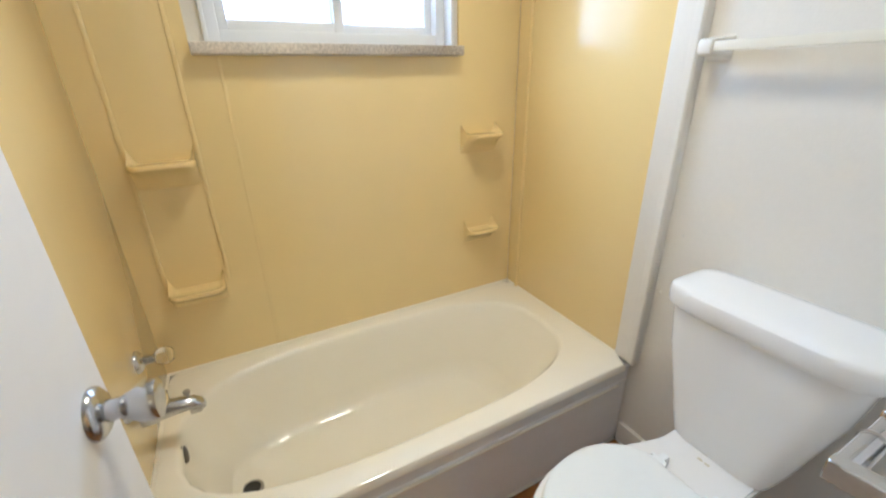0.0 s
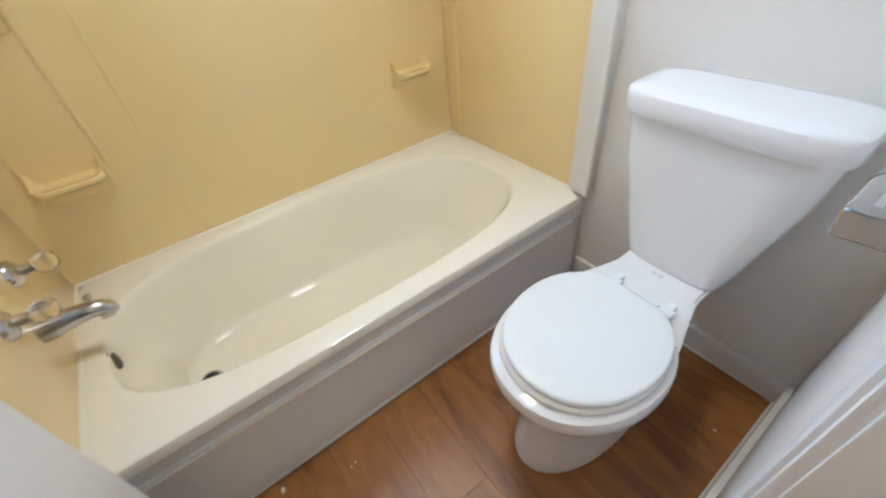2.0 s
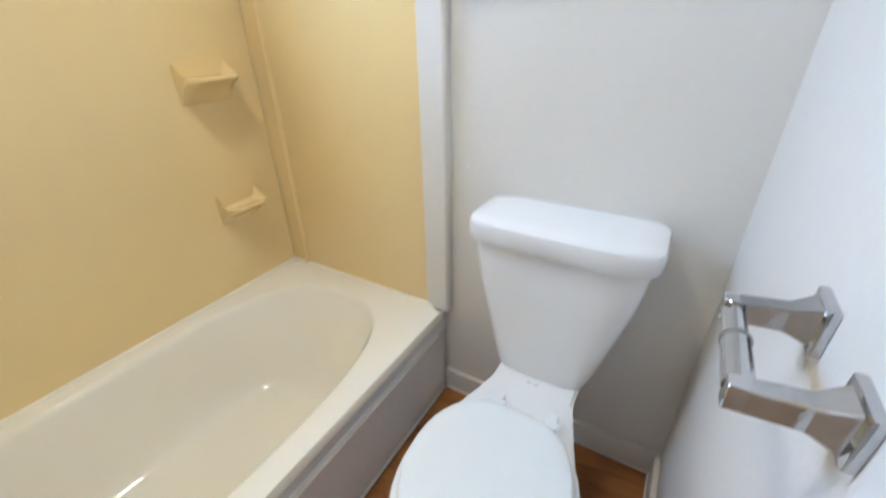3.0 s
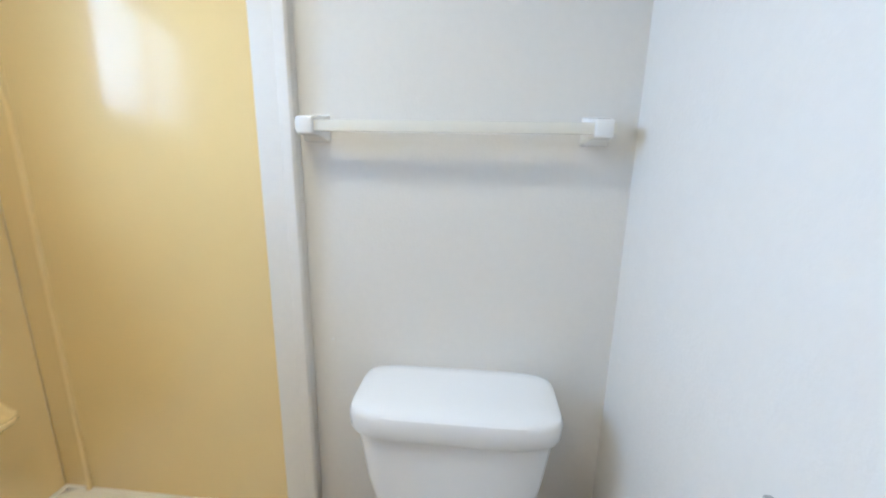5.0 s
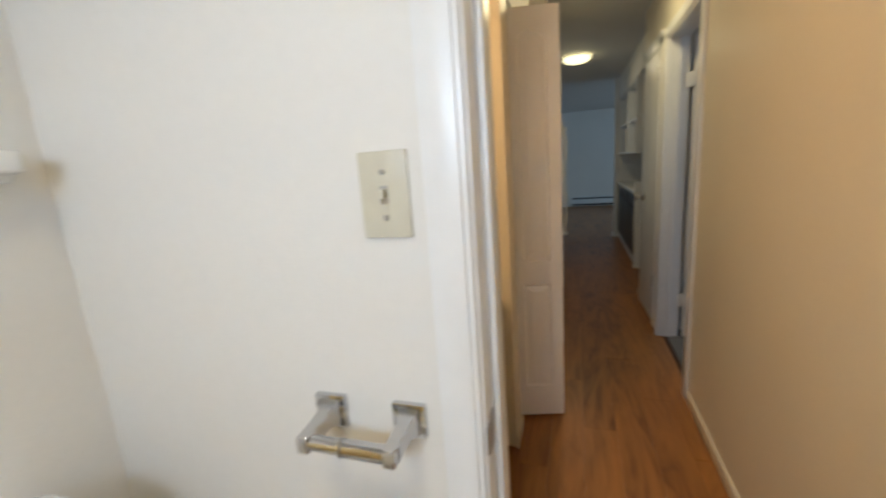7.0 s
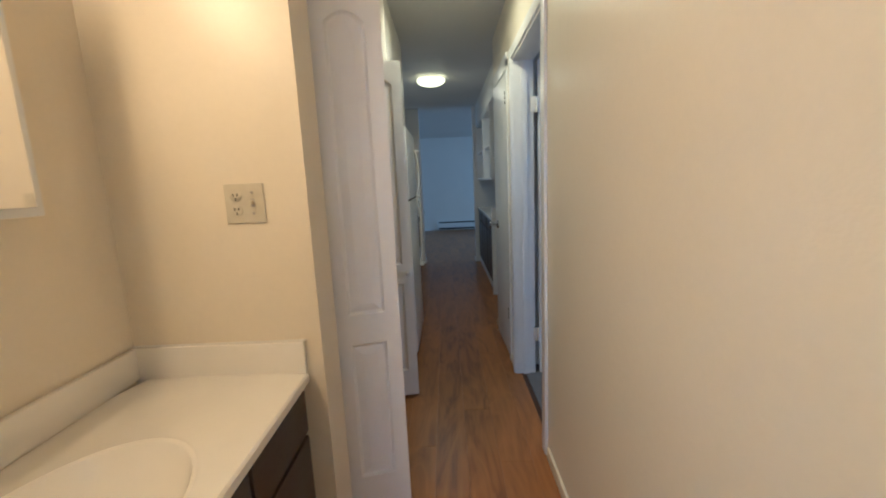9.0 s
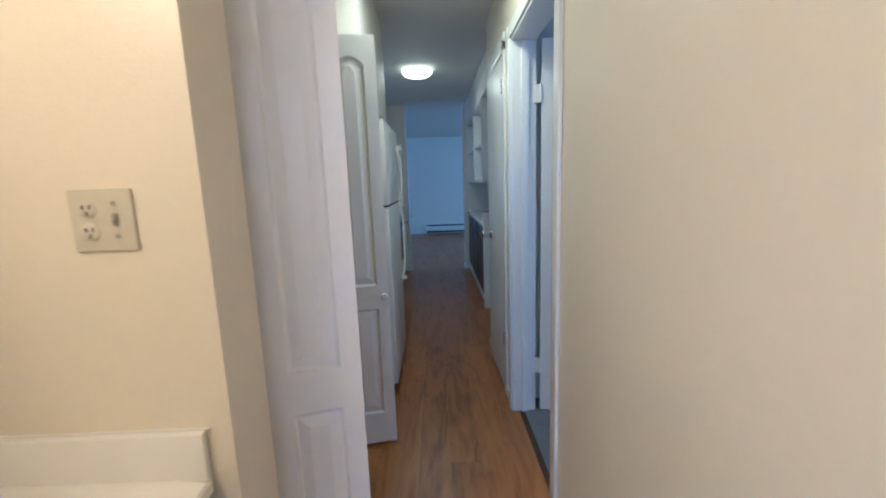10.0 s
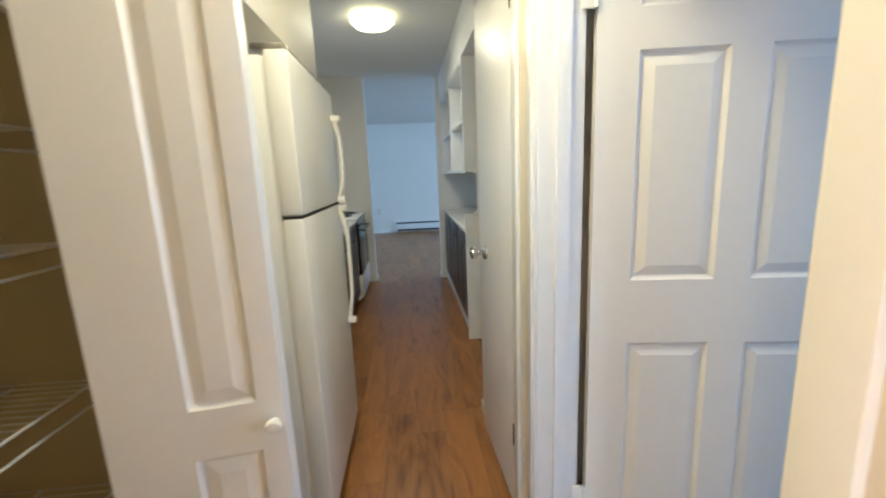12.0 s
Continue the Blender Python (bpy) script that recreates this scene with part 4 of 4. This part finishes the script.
def six_panel_door():
    t = thing("door_2", "white six-panel bedroom door standing open", "door", (W - 0.148, BD1 + 0.012, 0.012), kind="structure")
    t.rotation_euler = (0, 0, radians(180 - 9))
    w = 0.76
    rows = [(0.20, 0.797), (0.980, 1.592), (1.69, 1.90)]
    pan = [(0.105, 0.335, a, b) for a, b in rows] + [(0.428, 0.658, a, b) for a, b in rows]
    leaf = part("leaf", moulded_leaf(w, 2.0, 0.035, pan, 0), DOORW, t, "white moulded six-panel leaf")
    crisp(leaf)
    for z in (0.27, 1.74):
        bm = bmesh.new()
        box(bm, -0.040, -0.001, z - 0.045, 0.002, 0.004, z + 0.045, 0.001)
        tube(bm, (-0.004, -0.003, z - 0.045), (-0.004, -0.003, z + 0.045), 0.006, sides=12)
        part("hinge", bm, TRIM, t, "painted-over hinge")
    door_knob(t, (0.70, 0.035, 0.93), pose(0, 0, 0, -90, 0, 0))
    return t


six_panel_door()


def linen_door():
    t = thing("door_3", "flat white linen closet door, slightly ajar", "door", (W + 0.006, CL0 - 0.003, 0.012), kind="structure")
    t.rotation_euler = (0, 0, radians(-90 + 1.8))
    part("leaf", boxes((0.0, -0.035, 0.0, 0.56, 0.0, 2.0), bevel=0.002), DOORW, t, "glossy flat white door leaf")
    door_knob(t, (0.455, 0.0, 0.940), pose(0, 0, 0, -90, 0, 0))
    for z in (0.335, 1.835):
        hinge = bmesh.new()
        for k in range(3):
            tube(hinge, (-0.004, 0.006, z - 0.042 + k * 0.03), (-0.004, 0.006, z - 0.020 + k * 0.03), 0.006, sides=12)
        part("hinge", hinge, BRONZE, t, "dark metal hinge knuckles")
    return t


linen_door()

# ---------- closet ----------


def wire_shelf(z, slope=0.0):
    t = thing("wire_shelf", "white coated wire closet shelf, colour dimmed for shade", "wire shelf", (0, -2.68, z), "wire closet shelves")
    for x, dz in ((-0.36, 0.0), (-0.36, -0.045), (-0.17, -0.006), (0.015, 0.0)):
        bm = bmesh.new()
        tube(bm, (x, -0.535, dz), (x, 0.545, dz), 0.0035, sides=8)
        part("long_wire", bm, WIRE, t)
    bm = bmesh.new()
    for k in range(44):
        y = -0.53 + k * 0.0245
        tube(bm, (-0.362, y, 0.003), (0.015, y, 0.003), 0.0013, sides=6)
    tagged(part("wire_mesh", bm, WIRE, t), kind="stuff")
    for y in (-0.53, 0.54):
        bm = bmesh.new()
        box(bm, -0.372, y - 0.006, -0.052, -0.350, y + 0.006, 0.008, 0.002)
        part("end_bracket", bm, WHITEPL, t, "small white plastic end bracket")
    return t


for z in (0.585, 0.865, 1.195, 1.435):
    wire_shelf(z)
shelf = thing("closet_shelf", "white painted top shelf in the closet on a wall cleat", "shelf", (-0.17, -2.66, 1.665))
part("board", boxes((-0.19, -0.558, 0.002, 0.188, 0.546, 0.019), bevel=0.002), CABW, shelf)
part("front_edge", boxes((-0.196, -0.558, -0.004, -0.1905, 0.546, 0.020), bevel=0.001), CABW, shelf)
part("cleat", boxes((0.168, -0.556, -0.045, 0.188, 0.544, 0.0015), bevel=0.002), CABW, shelf, "painted wooden cleat under the board")

# ---------- kitchen ----------


def fridge():
    t = thing("refrigerator", "white top-freezer refrigerator with textured doors", "refrigerator", (-0.463, -3.905, 0))
    o = Matrix.Translation((0.46, 3.905, 0))
    y0, y1 = -4.260, -3.550
    part("cabinet", boxes_at(o, (-0.705, y0 + 0.004, 0.03, -0.05, y1 - 0.004, 1.675), bevel=0.006), FRIDGE, t)
    part("kick_plate", boxes_at(o, (-0.70, y0 + 0.02, 0.0, -0.60, y1 - 0.02, 0.08)), NEARBLACK, t)
    part("gasket", boxes_at(o, (-0.716, y0 + 0.012, 0.10, -0.704, y1 - 0.006, 1.67)), FRIDGE, t)
    d1 = part("fridge_door", boxes_at(o, (-0.785, y0, 0.09, -0.715, y1, 1.1905), bevel=0.012), FRIDGE, t, "tall lower door")
    d2 = part("freezer_door", boxes_at(o, (-0.785, y0, 1.200, -0.715, y1, 1.69), bevel=0.012), FRIDGE, t, "freezer door")

    def handle(z0, z1, parent, up):
        bm = bmesh.new()
        rings = []
        n = 12
        for k in range(n + 1):
            f = k / n
            z = z0 + (z1 - z0) * f
            g = f if up else 1 - f
            off = 0.028 * min(1, g * 5) if g < 0.2 else (0.028 if g < 0.75 else 0.028 * max(0.2, 1 - (g - 0.75) * 3))
            rings.append([o @ Vector((-0.785 - off + a, y0 + 0.055 + b, z)) for a, b in ((-0.010, -0.016), (-0.010, 0.016), (0.008, 0.012), (0.008, -0.012))])
        loft(bm, rings)
        bmesh.ops.bevel(bm, geom=list(bm.edges), offset=0.003, segments=1, affect="EDGES")
        for z in (z0, z1):
            box(bm, -0.822, y0 + 0.038, z - 0.014, -0.78, y0 + 0.072, z + 0.014, 0.005, m=o)
        part("handle", bm, WHITEPL, parent, "long white bar handle")
    handle(1.215, 1.575, d2, True)
    handle(0.62, 1.175, d1, False)
    part("hinge_cover", boxes_at(o, (-0.775, y1 - 0.06, 1.69, -0.68, y1 - 0.008, 1.708), bevel=0.005), STEEL, t, "grey top hinge cover")
    # Dark strip put in for the shade between the two doors.
    part("gap_shade_strip", boxes_at(o, (-0.78, y0 + 0.01, 1.191, -0.72, y1 - 0.004, 1.1995)), NEARBLACK, t)
    return t


fridge()
run("soffit_east", [(-0.72, -4.32, 1.775, 0.0, -3.32, H)], WALL, "boxed-in ceiling soffit over the fridge", "soffit", 0.003)
run("soffit_west", [(-2.18, KY, 2.127, -1.546, -4.32, H)], WALL, "boxed-in ceiling soffit over the wall units", "soffit", 0.003)


def base_unit(x_front, x_back, y0, y1, side, name="base_cabinet"):
    """A dark base cabinet with a drawer above a door; side: -1 opens to the west."""
    t = thing(name, "dark brown kitchen base cabinet with drawer and door", "cabinet", ((x_front + x_back) / 2, (y0 + y1) / 2, 0), "kitchen base cabinets")
    o = Matrix.Translation((-(x_front + x_back) / 2, -(y0 + y1) / 2, 0))
    s = side
    part("carcass", boxes_at(o, (x_front - s * 0.02, y0, 0.09, x_back, y1, 0.845)), DARKWOOD, t)
    part("plinth", boxes_at(o, (x_front - s * (0.075 if s < 0 else 0.012), y0, 0.0, x_back, y1, 0.09)), DARKWOOD if s < 0 else CABW, t)
    part("drawer_front", boxes_at(o, (x_front - s * 0.02, y0 + 0.012, 0.70, x_front, y1 - 0.012, 0.83), bevel=0.004), DARKWOOD, t)
    mid = (y0 + y1) / 2
    for a, b in ((y0 + 0.012, mid - 0.004), (mid + 0.004, y1 - 0.012)):
        part("door", boxes_at(o, (x_front - s * 0.02, a, 0.11, x_front, b, 0.685), bevel=0.004), DARKWOOD, t)
    return t


base_unit(-0.56, -0.01, -5.38, -4.30, -1)
base_unit(-0.56, -0.01, -6.42, -5.39, -1)


def worktop(name, x0, x1, y0, y1, wall_x):
    t = thing(name, "cream laminate kitchen worktop with a low splashback", "worktop", ((x0 + x1) / 2, (y0 + y1) / 2, 0.86), "kitchen worktops")
    o = Matrix.Translation((-(x0 + x1) / 2, -(y0 + y1) / 2, -0.86))
    part("top", boxes_at(o, (x0, y0, 0.848, x1, y1, 0.885), bevel=0.006), LAMINATE, t)
    s = 0.02 if wall_x <= x0 + 0.001 else -0.02
    part("splashback", boxes_at(o, (wall_x, y0, 0.885, wall_x + s, y1, 0.985), bevel=0.003), LAMINATE, t)
    return t


worktop("worktop_east", -0.585, -0.001, -6.42, -4.29, -0.001)
worktop("worktop_west", -2.179, -1.538, KY + 0.002, -5.283, -2.179)


def stove():
    t = thing("stove", "white electric coil stove with a black oven door", "stove", (-0.27, -6.81, 0))
    o = Matrix.Translation((0.33, 6.81, 0))
    y0, y1 = -7.185, -6.435
    part("body", boxes_at(o, (-0.62, y0, 0.03, -0.07, y1, 0.885), bevel=0.004), FRIDGE, t)
    part("cooktop", boxes_at(o, (-0.65, y0, 0.885, -0.07, y1, 0.905), bevel=0.006), CHINA, t)
    part("oven_door", boxes_at(o, (-0.655, y0 + 0.01, 0.30, -0.62, y1 - 0.01, 0.80), bevel=0.006), BLACK, t, "black glass oven door")
    part("control_strip", boxes_at(o, (-0.645, y0 + 0.01, 0.805, -0.62, y1 - 0.01, 0.88), bevel=0.004), BLACK, t)
    part("drawer", boxes_at(o, (-0.652, y0 + 0.01, 0.05, -0.62, y1 - 0.01, 0.29), bevel=0.006), FRIDGE, t, "white storage drawer")
    bm = bmesh.new()
    tube(bm, o @ Vector((-0.695, y0 + 0.07, 0.765)), o @ Vector((-0.695, y1 - 0.07, 0.765)), 0.010, sides=12)
    for y in (y0 + 0.09, y1 - 0.09):
        tube(bm, o @ Vector((-0.695, y, 0.765)), o @ Vector((-0.65, y, 0.765)), 0.008, sides=10)
    part("handle", bm, BLACK, t)
    for x in (-0.48, -0.20):
        for y in (-6.62, -6.98):
            bm = bmesh.new()
            for r in (0.035, 0.06, 0.085):
                lathe(bm, [(r - 0.006, 0), (r + 0.006, 0), (r + 0.006, 0.012), (r - 0.006, 0.012)], o @ pose(x, y, 0.905), 24)
            part("coil_burner", bm, BLACK, t)
    part("back_panel", boxes_at(o, (-0.12, y0, 0.905, -0.07, y1, 1.10), bevel=0.006), FRIDGE, t)
    return t


stove()
base_unit(-1.552, -2.176, -5.965, -5.313, 1)
base_unit(-1.552, -2.176, -6.63, -5.975, 1)
base_unit(-1.552, -2.176, -7.28, -6.64, 1)


def end_panel():
    """A full-height white side panel with a rounded notch above the worktop."""
    bm = bmesh.new()
    x0, x1 = -2.178, -1.536
    nx = -1.635
    out = [(x0, 0), (x1, 0), (x1, 1.0)]
    r = 0.05
    out += [(nx + r, 1.0)] + [(nx + r - r * math.sin(a), 1.0 + r - r * math.cos(a)) for a in (radians(k * 18) for k in range(1, 6))]
    out += [(nx + r - r * math.cos(a), 1.317 - r + r * math.sin(a)) for a in (radians(k * 18) for k in range(0, 6))]
    out += [(x1, 1.317), (x1, 2.125), (x0, 2.125)]
    loft(bm, [[Vector((x, y, z)) for x, z in out] for y in (-5.310, -5.285)])
    return tagged(new("cabinet_end_panel", done(bm, "cabinet_end_panel", CABW)), "tall white cabinet side panel with a rounded notch", "cabinet panel")


end_panel()


def open_wall_unit(y0, y1):
    t = thing("wall_unit", "white open wall shelf unit without doors", "wall cabinet", (-1.94, (y0 + y1) / 2, 1.31), "open kitchen wall units")
    o = Matrix.Translation((1.94, -(y0 + y1) / 2, -1.31))
    for a in (y0, y1 - 0.018):
        part("side", boxes_at(o, (-2.178, a, 1.31, -1.552, a + 0.018, 2.125), bevel=0.001), CABW, t)
    for z in (1.31, 2.105):
        part("panel", boxes_at(o, (-2.178, y0 + 0.018, z, -1.552, y1 - 0.018, z + 0.018), bevel=0.001), CABW, t)
    part("shelf", boxes_at(o, (-2.178, y0 + 0.018, 1.70, -1.57, y1 - 0.018, 1.718), bevel=0.001), CABW, t)
    part("back", boxes_at(o, (-2.178, y0 + 0.018, 1.328, -2.17, y1 - 0.018, 2.105)), CABW, t)
    return t


open_wall_unit(-6.30, -5.313)
open_wall_unit(-7.28, -6.305)


def heater():
    t = thing("baseboard_heater", "long white metal baseboard heater on the far wall", "heater", (-1.945, FAR, 0))
    part("back_plate", boxes((-1.15, 0.0, 0.03, 1.17, 0.012, 0.26), bevel=0.003), CABW, t)
    part("front_cover", boxes((-1.13, 0.05, 0.075, 1.13, 0.065, 0.20), bevel=0.004), CABW, t)
    part("top_hood", boxes((-1.15, 0.0, 0.235, 1.15, 0.062, 0.262), bevel=0.006), CABW, t)
    # Near-black boxes stand in for the shade inside the air slots.
    part("slot_shade", boxes((-1.13, 0.012, 0.200, 1.13, 0.045, 0.234)), NEARBLACK, t)
    part("slot_shade", boxes((-1.13, 0.012, 0.035, 1.13, 0.045, 0.072)), NEARBLACK, t)
    for x in (-1.16, 1.16):
        part("end_cap", boxes((x - 0.02, 0.0, 0.02, x + 0.02, 0.068, 0.266), bevel=0.004), CABW, t)
    return t


heater()


def small_plate(x, y, z, turn, label):
    t = thing("wall_outlet", label, "wall outlet", (x, y, z))
    t.rotation_euler = (0, 0, radians(turn))
    part("plate", boxes((-0.035, 0.0, -0.057, 0.035, 0.006, 0.057), bevel=0.002), PLATE, t)
    for dz in (-0.02, 0.02):
        bm = bmesh.new()
        lathe(bm, [(0.0165, 0.005), (0.0165, 0.008)], pose(0, 0, dz, -90, 0, 0), 16)
        part("receptacle", bm, WHITEPL, t)


small_plate(-0.42, FAR, 0.50, 0, "white wall outlet on the far living room wall")
small_plate(-2.18, -6.35, 1.12, -90, "ivory wall outlet above the worktop")

# ---------- floor planks ----------
PW, PL = 0.152, 1.22


def plank_mesh(w, length):
    bm = bmesh.new()
    box(bm, -w / 2, -length / 2, -0.008, w / 2, length / 2, 0.0)
    top = [e for e in bm.edges if all(v.co.z > -0.001 for v in e.verts)]
    bmesh.ops.bevel(bm, geom=top, offset=0.0006, segments=1, affect="EDGES")
    return done(bm, "plank", WOOD, smooth=False)


meshes = {}
rng = random.Random(7)


def lay(x0, x1, y0, y1):
    """Planks along y, staggered, cut at the walls."""
    k0 = math.floor((x0 + 2.0) / PW)
    k = k0
    while -2.0 + k * PW < x1 - 1e-6:
        a, b = max(x0, -2.0 + k * PW), min(x1, -2.0 + (k + 1) * PW)
        y = y0 - PL * ((k * 0.37) % 1.0)
        while y < y1:
            c, d = max(y0, y), min(y1, y + PL)
            if d - c > 0.01 and b - a > 0.004:
                key = (round(b - a - 0.0003, 4), round(d - c - 0.0003, 4))
                if key not in meshes:
                    meshes[key] = plank_mesh(*key)
                ob = new("plank", meshes[key])
                ob.location = ((a + b) / 2, (c + d) / 2, rng.uniform(-0.0002, 0.0002))
                ob.parent = floor
            y += PL
        k += 1


lay(-1.50, 0.0, S1, -0.004)
lay(W - 0.03, 0.02, -4.33, S1)
lay(-2.18, 0.0, KY, -4.33)
lay(-3.0, 0.6, FAR, KY)
